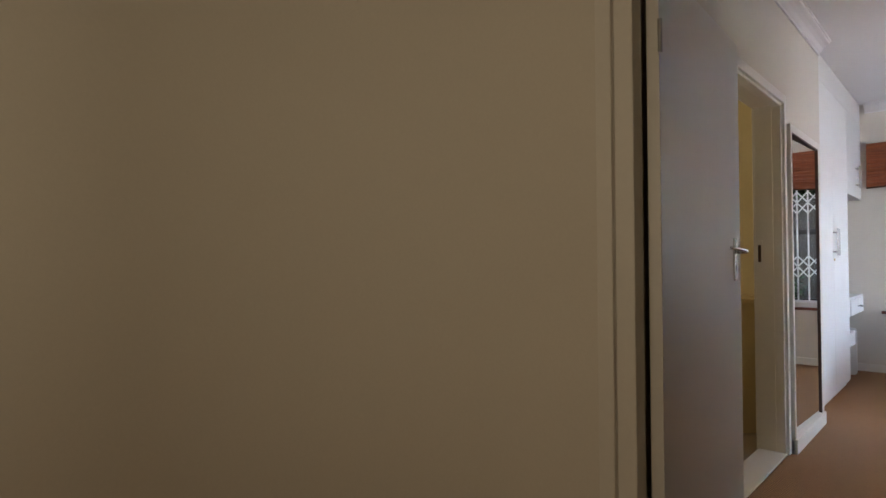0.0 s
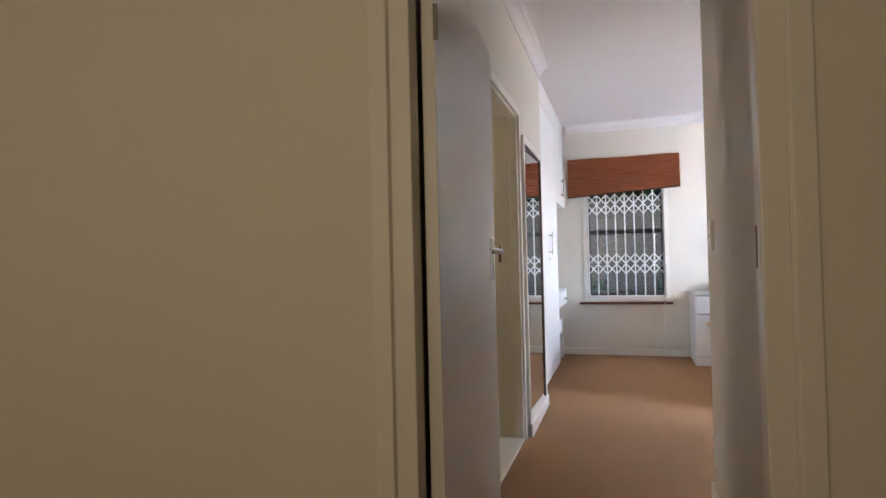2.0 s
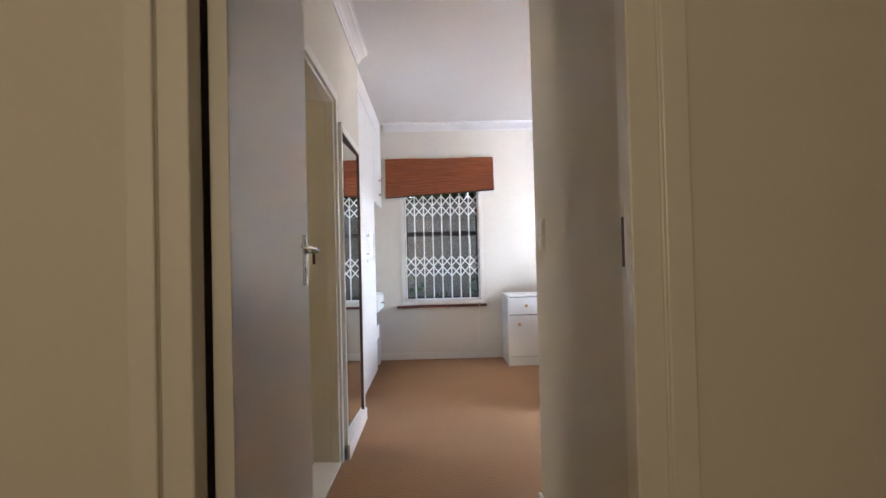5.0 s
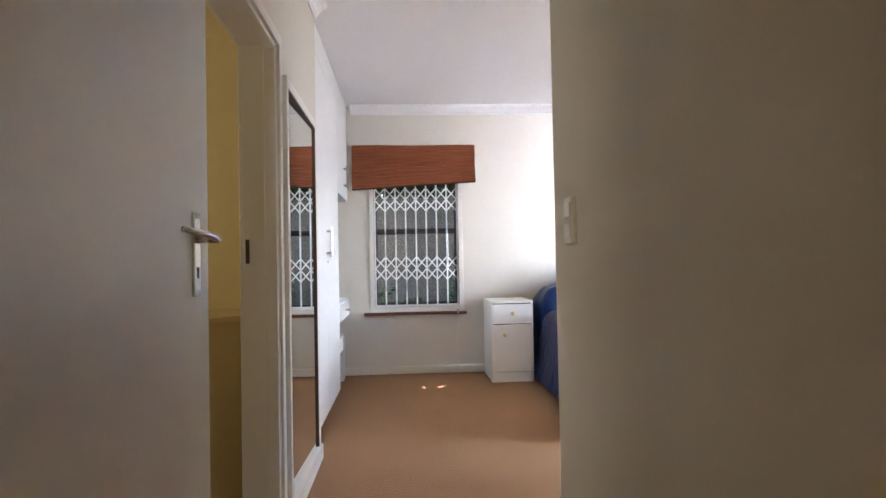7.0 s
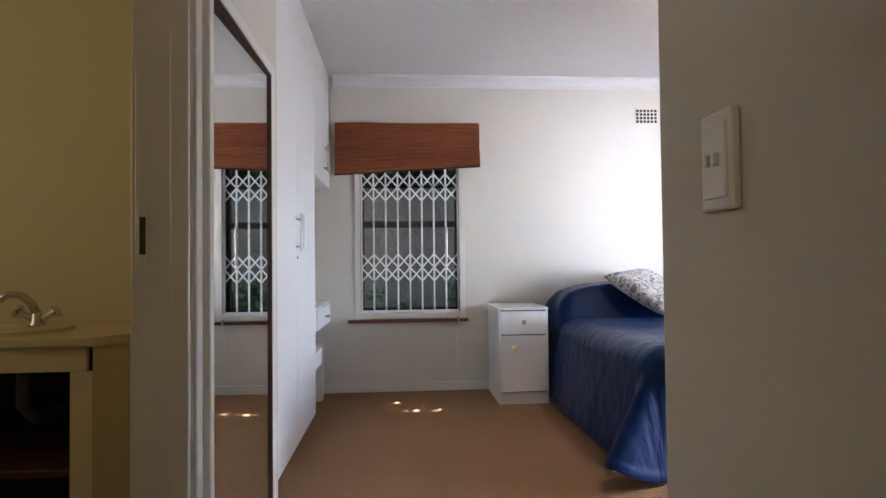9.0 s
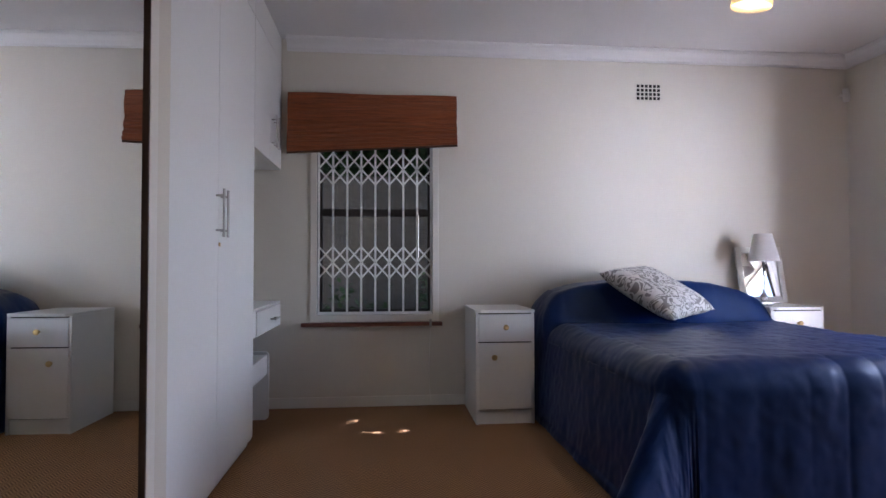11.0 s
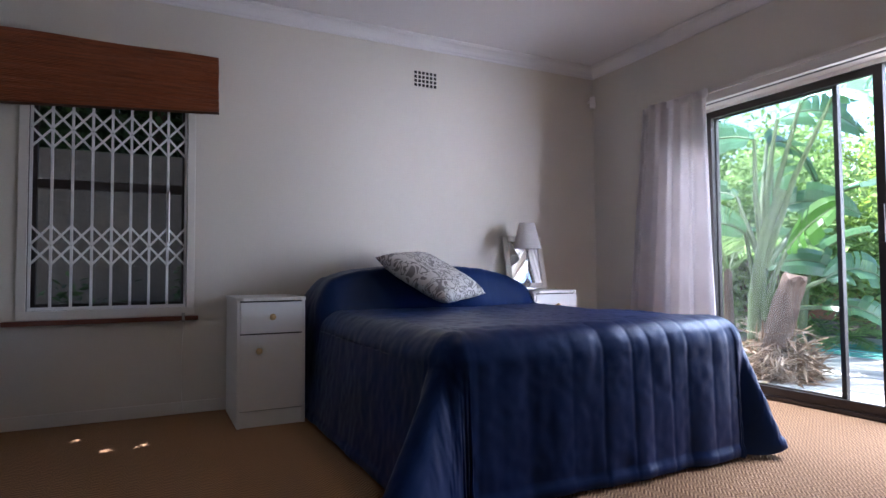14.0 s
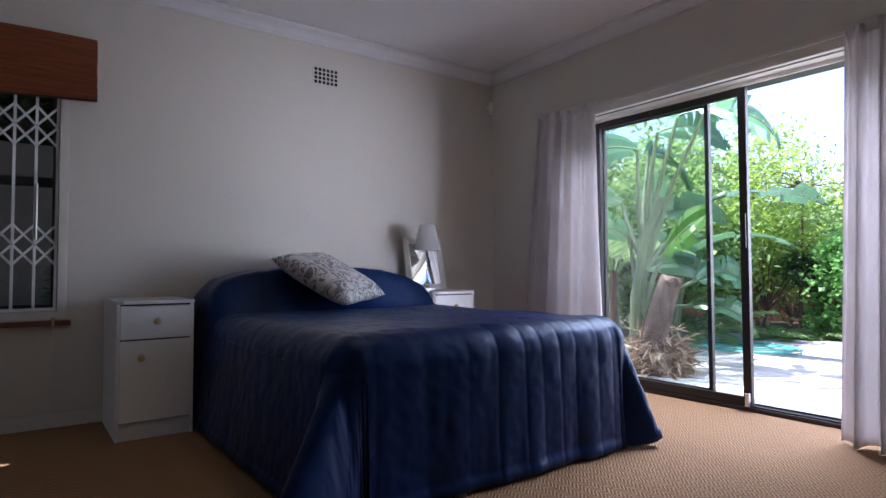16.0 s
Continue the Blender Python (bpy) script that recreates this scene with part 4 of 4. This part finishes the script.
part("counter_top", prism(bmesh.new(), [(-1.0, 0.0), (0.30, 0.0), (0.475, 0.19), (0.475, 0.545), (-1.0, 0.545)], 0.835, 0.865, 0.006), M_COUNTER, va)
part("top_rail", box_bm(-1.0, 0.27, 0.018, 0.036, 0.762, 0.834), M_COUNTER, va)
part("stile", box_bm(0.224, 0.288, 0.016, 0.036, 0.0, 0.761), M_COUNTER, va)
part("end_panel", prism(bmesh.new(), [(0.289, 0.016), (0.47, 0.205), (0.47, 0.225), (0.285, 0.036)], 0.0, 0.834), M_COUNTER, va)
part("shelf", box_bm(-1.0, 0.222, 0.05, 0.5, 0.44, 0.456), M_BROWN, va)
# rail and pipe toned dark, back near black: shade inside the open cupboard
part("shelf_rail", cyl(bmesh.new(), 0.004, 0.004, (-1.0, 0.046, 0.462), (0.222, 0.046, 0.462), 8), M_BROWN, va)
part("drain_pipe", tube(bmesh.new(), [(-0.02, 0.2, 0.83), (-0.02, 0.2, 0.62), (-0.02, 0.26, 0.57), (-0.02, 0.4, 0.56), (-0.02, 0.54, 0.56)], 0.02, 12), M_STONE, va, "drain pipe, toned dark for the shade under the counter")
part("back_panel", box_bm(-1.0, 0.22, 0.5, 0.52, 0.0, 0.83), M_HOLE, va)
bm = bmesh.new()
lathe(bm, [(0.0, -0.0), (0.10, 0.002), (0.17, 0.012), (0.2, 0.03), (0.225, 0.034), (0.232, 0.028), (0.232, 0.0)], 40, Matrix.Translation((-0.14, 0.22, 0.862)) @ Matrix.Diagonal((1.1, 0.72, 0.5, 1)))
part("basin", bm, M_COUNTER, va, "oval basin with a raised rim", smooth=True)
tap = thing("basin_tap", "chrome basin mixer tap with two cross handles", "tap", (-1.36, -2.83, 0.865))
part("body", lathe(bmesh.new(), [(0.0, 0), (0.028, 0.0), (0.026, 0.012), (0.02, 0.02), (0.019, 0.045), (0.014, 0.055), (0, 0.056)], 20), M_CHROME, tap, smooth=True)
part("spout", tube(bmesh.new(), [(0, 0, 0.045), (-0.012, -0.012, 0.085), (-0.035, -0.035, 0.115), (-0.062, -0.06, 0.118), (-0.078, -0.075, 0.098)], 0.015, 12, 0.011), M_CHROME, tap, smooth=True)
for s in (-1, 1):
    h = part("handle", cyl(bmesh.new(), 0.011, 0.013, (0.02 * s, 0, 0.03), (0.058 * s, 0.0, 0.052), 14), M_CHROME, tap)
    bm = bmesh.new()
    for a in range(3):
        c, q = math.cos(a * math.pi / 3), math.sin(a * math.pi / 3)
        cyl(bm, 0.006, 0.006, (0.064 * s - 0.012 * q * s, 0.024 * c, 0.056 + 0.02 * q), (0.064 * s + 0.012 * q * s, -0.024 * c, 0.056 - 0.02 * q), 10)
    part("cross_grip", bm, M_CHROME, h)
structure("bathroom_floor", [(XW, -0.8, -4.9, -2.62, 0.0, 0.008)], material("bath_tile", (0.3, 0.25, 0.18), 0.3, 0, 0.1, 3, 40, 0.05), "brown tiled bathroom floor", "floor")
structure("wall_bathroom_south", [(XW, -0.8, -5.0, -4.9, 0, CH)], M_BATH, "yellow painted bathroom wall", "wall")


# ---- garden ----
solid("ground", box_bm(-120, 140, -120, 140, -0.4, -0.16), M_SOIL, "dark garden soil stretching out of sight", "ground", kind="structure")
deck = thing("deck", "weathered grey timber deck outside the sliding door", "deck", (4.09, 0, -0.035))
deck["kind"] = "structure"
plank = mesh_of("plank", box_bm(0.0, 0.112, -5.0, 3.2, -0.03, 0.0, bevel=0.003, seg=1), M_DECK)
for k in range(39):
    o = new("plank", plank)
    o.parent = deck
    o.matrix_local = pose(k * 0.118, random.uniform(-0.02, 0.02), random.uniform(-0.002, 0.002), random.uniform(-0.02, 0.02), random.uniform(-0.3, 0.3), 0)
part("joists", bx(bx(bx(bmesh.new(), 0.0, 4.6, -4.9, -4.8, -0.13, -0.032), 0.0, 4.6, -1.0, -0.9, -0.13, -0.032), 0.0, 4.6, 3.0, 3.1, -0.13, -0.032), M_BARK, deck)


def leaf_cloud(centers, spread, count, size, rng, droop=0.2, narrow=0.45, flat=1.0):
    """Folded leaves scattered round clump centres: vertices and faces."""
    centers = np.array(centers)
    idx = rng.integers(0, len(centers), count)
    p = centers[idx] + rng.normal(0, 1, (count, 3)) * np.array(spread)
    d = rng.normal(0, 1, (count, 3)) * np.array([1, 1, 0.6 * flat])
    d[:, 2] -= droop
    d /= np.linalg.norm(d, axis=1)[:, None]
    side = np.cross(d, rng.normal(0, 0.5, (count, 3)) + np.array([0, 0, 1.0]))
    side /= np.linalg.norm(side, axis=1)[:, None] + 1e-9
    nrm = np.cross(side, d)
    s = size * rng.uniform(0.6, 1.35, (count, 1))
    mid = p + d * s * 0.45 - nrm * s * 0.08
    v = np.stack([p, mid + side * s * narrow / 2 + nrm * s * 0.1, p + d * s, mid - side * s * narrow / 2 + nrm * s * 0.1], 1).reshape(-1, 3)
    base = np.arange(count)[:, None] * 4
    f = np.concatenate([base + np.array([0, 1, 2]), base + np.array([0, 2, 3])], 0)
    return v, f


def leaf_part(name, v, f, mt, parent, label=""):
    me = bpy.data.meshes.new(name)
    me.from_pydata(v.tolist(), [], f.tolist())
    me.materials.append(mt)
    ob = new(name, me)
    ob.parent = parent
    return tagged(ob, label) if label else ob


def shrub(name, label, at, radii, top, leaves, size, mt, seed, trunk=0.04, clumps=40, category="shrub", droop=0.2, narrow=0.45, shell=0.55, bare=0.0):
    """Trunk with limbs up to clumps of leaves that fill an uneven ellipsoid."""
    rng = np.random.default_rng(seed)
    t = thing(name, label, category, at)
    cz = top - radii[2]
    cs = []
    for _ in range(clumps):
        a, b = rng.uniform(0, 2 * math.pi), math.asin(rng.uniform(-0.75, 1))
        r = rng.uniform(shell, 1.0) * rng.uniform(0.8, 1.12)
        cs.append((radii[0] * r * math.cos(a) * math.cos(b), radii[1] * r * math.sin(a) * math.cos(b), max(0.05, cz + radii[2] * r * math.sin(b))))
    v, f = leaf_cloud(cs, [q * 0.17 for q in radii], leaves, size, rng, droop, narrow)
    v[:, 2] = np.maximum(v[:, 2], 0.01)
    bm = bmesh.new()
    fork = Vector((rng.normal(0, 0.05), rng.normal(0, 0.05), max(0.15, (cz - radii[2]) * 0.6 + bare + 0.1)))
    tube(bm, [(0, 0, -0.02), (fork.x * 0.5, fork.y * 0.5 + 0.02, fork.z * 0.5), fork], trunk, 8, trunk * 0.75)
    for c in cs[:: max(1, clumps // 14)]:
        c = Vector(c)
        m1 = fork.lerp(c, 0.45) + Vector((rng.normal(0, 0.06), rng.normal(0, 0.06), 0.08))
        tube(bm, [fork, m1, c], trunk * 0.45, 6, trunk * 0.1)
    part("trunk", bm, M_BARK, t)
    leaf_part("crown", v, f, mt, t)
    return t


GZ = -0.16
M_LIMELEAF = leaf_material("young_leaf", (0.07, 0.19, 0.02), (0.1, 0.24, 0.03), 0.5, 0.3)
shrub("shrub", "dense mid-green leafy shrub behind the deck", (8.1, 1.15, GZ), (1.25, 1.2, 1.3), 2.6, 9000, 0.11, M_LEAF, 1, clumps=60)
shrub("shrub", "lime green leafy bush at the deck edge", (9.6, 0.45, GZ), (0.95, 0.95, 0.8), 2.1, 5000, 0.10, M_LIME, 2, clumps=34)
shrub("shrub", "tall mid-green shrub at the back of the garden", (10.6, 2.6, GZ), (1.8, 1.7, 1.9), 3.9, 9000, 0.14, M_LEAF, 3, clumps=70)
shrub("shrub", "dense green shrub at the back of the garden", (11.6, 0.9, GZ), (1.3, 1.4, 1.3), 2.4, 7000, 0.12, M_LEAF, 4, clumps=50)
shrub("shrub", "low grey-green clipped bush", (9.25, -0.28, GZ), (0.3, 0.3, 0.32), 1.28, 2600, 0.06, M_DEEP, 5, trunk=0.03, clumps=24, bare=0.3)
shrub("ivy_column", "thick green ivy climbing a garden post", (9.3, -0.9, GZ), (0.45, 0.55, 0.75), 1.5, 6000, 0.085, M_IVY, 6, clumps=50, category="ivy", narrow=0.8)
shrub("shrub", "leafy green shrub beside the deck", (6.9, 2.0, GZ), (1.0, 1.0, 1.25), 2.4, 6000, 0.10, M_LEAF, 7, clumps=44)
shrub("tree", "slender garden tree with airy lime green crown", (9.6, -0.1, GZ), (1.0, 0.9, 0.75), 2.95, 1500, 0.085, M_LIME, 8, trunk=0.025, clumps=26, category="tree", droop=0.1, bare=1.3)
shrub("tree", "slender garden tree with thin leafy branches", (10.4, 0.9, GZ), (1.2, 1.1, 0.9), 3.55, 2600, 0.08, M_LIME, 9, trunk=0.03, clumps=30, category="tree", bare=1.2)
shrub("tree", "broad leafy tree far back in the garden", (14.5, 4.6, GZ), (3.0, 2.6, 2.4), 4.7, 9000, 0.2, M_LEAF, 10, trunk=0.12, clumps=70, category="tree", bare=0.6)
shrub("tree", "low leafy tree far back in the garden", (15.0, 0.2, GZ), (2.2, 2.4, 1.5), 3.1, 7000, 0.18, M_LEAF, 11, trunk=0.1, clumps=60, category="tree")
shrub("shrub", "dense leafy shrub behind the strelitzia", (7.15, 0.85, GZ), (0.8, 0.75, 1.05), 2.3, 7000, 0.10, M_LEAF, 25, clumps=46)
shrub("tree", "tall leafy tree behind the strelitzia", (7.6, 3.6, GZ), (1.8, 1.5, 2.2), 4.6, 9000, 0.13, M_LEAF, 12, trunk=0.1, clumps=60, category="tree", bare=0.6)

fence = thing("garden_wall", "low red-brown brick wall behind the plants", "garden wall", (12.9, 1.5, GZ))
fence["kind"] = "structure"
part("wall_body", box_bm(-0.1, 0.1, -6, 7, 0, 1.5, bevel=0.01), M_BRICK, fence)
part("coping", box_bm(-0.14, 0.14, -6, 7, 1.501, 1.56, bevel=0.01), M_STONE, fence)


def frond(bm_r, leaflets, base, heading, length, rise, droop, rng, wl=0.28, pairs=26):
    """A feather palm frond: an arching rib and pointed leaflets."""
    h = Vector((math.cos(heading), math.sin(heading), 0))
    pts = []
    for k in range(13):
        u = k / 12
        pts.append(Vector(base) + h * length * (u - 0.12 * u * u) + Vector((0, 0, rise * u - droop * u * u)))
    tube(bm_r, pts, 0.012, 6, 0.003)
    side = Vector((-h.y, h.x, 0))
    for k in range(pairs):
        u = 0.15 + 0.85 * k / pairs
        i = min(11, int(u * 12))
        p = pts[i].lerp(pts[i + 1], u * 12 - i)
        d = (pts[i + 1] - pts[i]).normalized()
        L = wl * math.sin(math.pi * (0.15 + 0.8 * u)) * rng.uniform(0.85, 1.1)
        for s in (-1, 1):
            tip = p + (side * s * 0.75 + d * 0.65 + Vector((0, 0, -0.25 + rng.normal(0, 0.08)))).normalized() * L
            w = d * 0.011
            leaflets.append((p - w, (p + tip) / 2 + Vector((0, 0, 0.015)) - w, tip, (p + tip) / 2 + Vector((0, 0, 0.015)) + w * 1.3, p + w))


def palm(label, at, n, length, rise, droop, seed, wl, z0=0.1, mt=None):
    t = thing("palm", label, "palm", at)
    rng = np.random.default_rng(seed)
    for k in range(n):
        bm = bmesh.new()
        lf = []
        frond(bm, lf, (0, 0, z0), 2 * math.pi * k / n + rng.normal(0, 0.2), length * rng.uniform(0.8, 1.15), rise * rng.uniform(0.7, 1.2), droop * rng.uniform(0.7, 1.2), rng, wl)
        for q in lf:
            bm.faces.new([bm.verts.new(p) for p in q])
        part("frond", bm, mt or M_LEAF, t)
    part("crown_base", cyl(bmesh.new(), 0.06, 0.04, (0, 0, -0.02), (0, 0, z0 + 0.05), 10), M_BARK, t)
    return t


palm("small green feather palm beside the deck", (7.55, 0.25, GZ), 11, 0.95, 0.9, 0.75, 21, 0.26)
palm("low green fern at the deck edge", (8.45, -0.28, GZ), 12, 0.62, 0.42, 0.42, 22, 0.17)
palm("low green fern at the deck edge", (8.85, -0.6, GZ), 10, 0.5, 0.3, 0.34, 23, 0.15)
palm("pale green feather palm behind the glass", (5.75, 0.25, GZ), 7, 1.05, 1.3, 1.0, 24, 0.36, 1.0)


def big_leaf(base, heading, length, width, pitch, droop, seed, twist=0.0):
    """A banana-like blade on a stalk: midrib trough, torn side lobes. Returns blade and rib meshes."""
    rng = random.Random(seed)
    h, up = Vector((math.cos(heading), math.sin(heading), 0)), Vector((0, 0, 1))
    side = Vector((-h.y, h.x, 0))
    side = (side * math.cos(twist) + up * math.sin(twist)).normalized()
    n = 26
    spine = []
    p, a = Vector(base), pitch
    for k in range(n + 1):
        spine.append(p.copy())
        p = p + (h * math.cos(a) + up * math.sin(a)) * (length / n)
        a -= droop / n
    bl, rb = bmesh.new(), bmesh.new()
    tube(rb, spine, 0.014, 6, 0.004)
    for s in (-1, 1):
        lift = 0.25
        for k in range(n):
            if rng.random() < 0.3:
                lift = 0.25 + rng.uniform(-0.55, 0.3)
            u0, u1 = k / n, (k + 1) / n
            w0, w1 = (width * 0.5 * math.sin(math.pi * min(1, 0.06 + 0.94 * u)) ** 0.6 for u in (u0, u1))
            gap = 0.004 if rng.random() < 0.3 else 0.0
            d = (spine[k + 1] - spine[k]).normalized()
            nr = side.cross(d) * -1
            verts = [spine[k], spine[k + 1] - d * gap]
            for q, w in ((spine[k + 1], w1), (spine[k], w0)):
                verts.append(q + (side * s * 0.93 + d * 0.25 + nr * lift).normalized() * w)
            m0, m1 = (verts[0] + verts[3]) / 2 + nr * 0.02, (verts[1] + verts[2]) / 2 + nr * 0.02
            vs = [bl.verts.new(x) for x in (verts[0], verts[1], m1, verts[2], verts[3], m0)]
            bl.faces.new((vs[0], vs[1], vs[2], vs[5]))
            bl.faces.new((vs[5], vs[2], vs[3], vs[4]))
    bmesh.ops.remove_doubles(bl, verts=bl.verts, dist=0.003)
    return bl, rb


sz = thing("strelitzia", "giant strelitzia with torn paddle leaves beside the glass door", "strelitzia", (4.95, -0.86, GZ))
stump = tube(bmesh.new(), [(-0.02, 0.1 - 0.26 * (k / 16) ** 1.6, 0.98 * k / 16) for k in range(17)], 0.13, 26, 0.09)
for vert in stump.verts:
    q = noise.noise(vert.co * 7) * 0.035 + noise.noise(vert.co * 22) * 0.012
    vert.co.x, vert.co.y = vert.co.x * (1 + q * 6) + q * 0.4, vert.co.y + q
    if vert.co.z > 0.9:
        vert.co.z += 0.09 * noise.noise(vert.co * 16 + Vector((3, 1, 0)))
part("trunk", stump, M_BARK, sz, "leaning red-brown stump-like trunk")
part("trunk", tube(bmesh.new(), [(-0.06, 0.22, 0), (-0.04, 0.2, 0.8), (-0.02, 0.1, 1.35), (0.0, -0.06, 1.7)], 0.06, 12, 0.04), M_STEM, sz, "leaning green fibrous stem")
leaves = (((0.0, -0.02, 2.3), -0.6, 0.75, 0.42, 0.5, 1.5, 0.9), ((0.05, -0.2, 2.42), -1.3, 0.7, 0.42, 0.4, 1.6, 0.8), ((0.1, -0.42, 2.4), -1.1, 0.75, 0.42, 0.25, 1.7, 0.9),
          ((-0.1, 0.12, 2.15), 2.2, 0.9, 0.46, 0.35, 1.5, -0.7), ((0.25, 0.2, 1.95), 0.6, 0.9, 0.46, 0.2, 1.6, -0.6), ((0.12, 0.0, 1.2), -1.0, 0.55, 0.36, 1.0, 0.5, 1.0),
          ((0.75, -0.1, 1.72), -1.4, 1.0, 0.42, 0.3, 0.9, 0.25), ((0.35, 0.35, 1.05), -0.9, 0.75, 0.36, 0.5, 1.5, 0.8), ((0.5, -0.05, 0.7), -1.3, 0.6, 0.28, 0.3, 1.4, 0.7),
          ((0.1, 0.45, 1.7), 1.7, 1.0, 0.42, 0.5, 1.7, -0.6), ((0.4, 0.35, 2.2), 0.1, 1.0, 0.44, 0.4, 1.5, 0.8), ((0.0, 0.3, 1.35), 2.9, 0.7, 0.34, 0.6, 1.4, 0.8),
          ((0.3, -0.2, 0.95), -0.4, 0.6, 0.34, 0.6, 1.4, 0.9), ((0.2, 0.25, 1.5), -0.8, 0.8, 0.36, 0.7, 1.5, 0.9))
for k, (tip, hd, L, wd_, pt, dp, tw) in enumerate(leaves):
    tip = Vector(tip)
    root = Vector((-0.02, 0.12, 1.05 if tip.z > 1.6 else 0.6))
    s = part("stalk", tube(bmesh.new(), [root, root.lerp(tip, 0.5) + Vector((0, 0.03, 0.05)), tip], 0.032, 8, 0.015), M_STEM, sz)
    b, r = big_leaf(tip, hd, L, wd_, pt, dp, 40 + k, tw)
    lf = part("leaf", b, M_LIMELEAF if k == 5 else M_BANANA, sz)
    part("rib", r, M_STEM, lf)
rng = np.random.default_rng(31)
v, f = leaf_cloud([(0.0 + 0.12 * math.cos(a), 0.12 * math.sin(a), z) for a in np.linspace(0, 6.2, 12) for z in (0.12, 0.22, 0.32)], (0.07, 0.07, 0.09), 1500, 0.22, rng, 0.3, 0.1)
v[:, 2] = np.maximum(v[:, 2], 0.125)
leaf_part("dry_leaves", v, f, M_DRY, sz, "skirt of dry brown leaves")

sz2 = thing("banana_plant", "banana plant with one broad arching leaf", "banana plant", (6.7, 0.1, GZ))
part("stem", tube(bmesh.new(), [(0, 0, 0), (0.02, -0.05, 0.6), (0.03, -0.12, 1.15)], 0.05, 10, 0.03), M_STEM, sz2)
for k, (hd, L, pt, dp, tw) in enumerate(((-1.55, 1.35, 0.75, 1.3, 0.1), (0.4, 1.2, 0.9, 1.2, 0.2), (1.9, 1.2, 0.8, 1.4, 0.1), (2.8, 1.0, 0.9, 1.2, 0.0))):
    b, r = big_leaf((0.03, -0.12, 1.12), hd, L, 0.34, pt, dp, 60 + k, tw)
    lf = part("leaf", b, M_BANANA, sz2)
    part("rib", r, M_STEM, lf)

# hose lying in loose coils on the deck
bm = bmesh.new()
pts = []
rnd = random.Random(5)
for k in range(220):
    a = k / 220 * 2 * math.pi * 4.3
    ring = k / 220
    r = 0.42 + 0.13 * math.sin(a * 0.37) + 0.06 * math.sin(a * 0.83 + 1)
    pts.append((6.95 + r * 0.75 * math.cos(a) + 0.1 * math.sin(ring * 9), -0.55 + r * 1.3 * math.sin(a) + 0.1 * math.cos(ring * 7), -0.02 + 0.045 * ring + 0.008 * math.sin(a * 2.3)))
pts += [(7.0 - 0.25 * q, 0.15 + 0.25 * q, -0.02) for q in range(1, 5)]
tube(bm, pts, 0.009, 8)
solid("garden_hose", bm, M_HOSE, "teal green garden hose coiled on the deck", "hose", smooth=True)

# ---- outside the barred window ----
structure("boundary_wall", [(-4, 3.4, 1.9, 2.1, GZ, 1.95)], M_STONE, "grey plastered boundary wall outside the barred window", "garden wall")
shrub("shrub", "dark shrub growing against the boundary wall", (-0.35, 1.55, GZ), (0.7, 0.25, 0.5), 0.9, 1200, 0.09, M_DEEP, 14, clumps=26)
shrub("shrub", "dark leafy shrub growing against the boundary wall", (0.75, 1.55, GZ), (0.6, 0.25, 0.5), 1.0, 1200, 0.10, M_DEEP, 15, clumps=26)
# crown added overhead to break the sun into flecks on the carpet
shrub("tree", "leafy tree added to dapple the sun at the barred window", (0.2, 2.7, GZ), (2.6, 2.3, 1.1), 4.6, 16000, 0.22, M_DEEP, 16, trunk=0.11, clumps=110, category="tree", shell=0.15, bare=1.6)
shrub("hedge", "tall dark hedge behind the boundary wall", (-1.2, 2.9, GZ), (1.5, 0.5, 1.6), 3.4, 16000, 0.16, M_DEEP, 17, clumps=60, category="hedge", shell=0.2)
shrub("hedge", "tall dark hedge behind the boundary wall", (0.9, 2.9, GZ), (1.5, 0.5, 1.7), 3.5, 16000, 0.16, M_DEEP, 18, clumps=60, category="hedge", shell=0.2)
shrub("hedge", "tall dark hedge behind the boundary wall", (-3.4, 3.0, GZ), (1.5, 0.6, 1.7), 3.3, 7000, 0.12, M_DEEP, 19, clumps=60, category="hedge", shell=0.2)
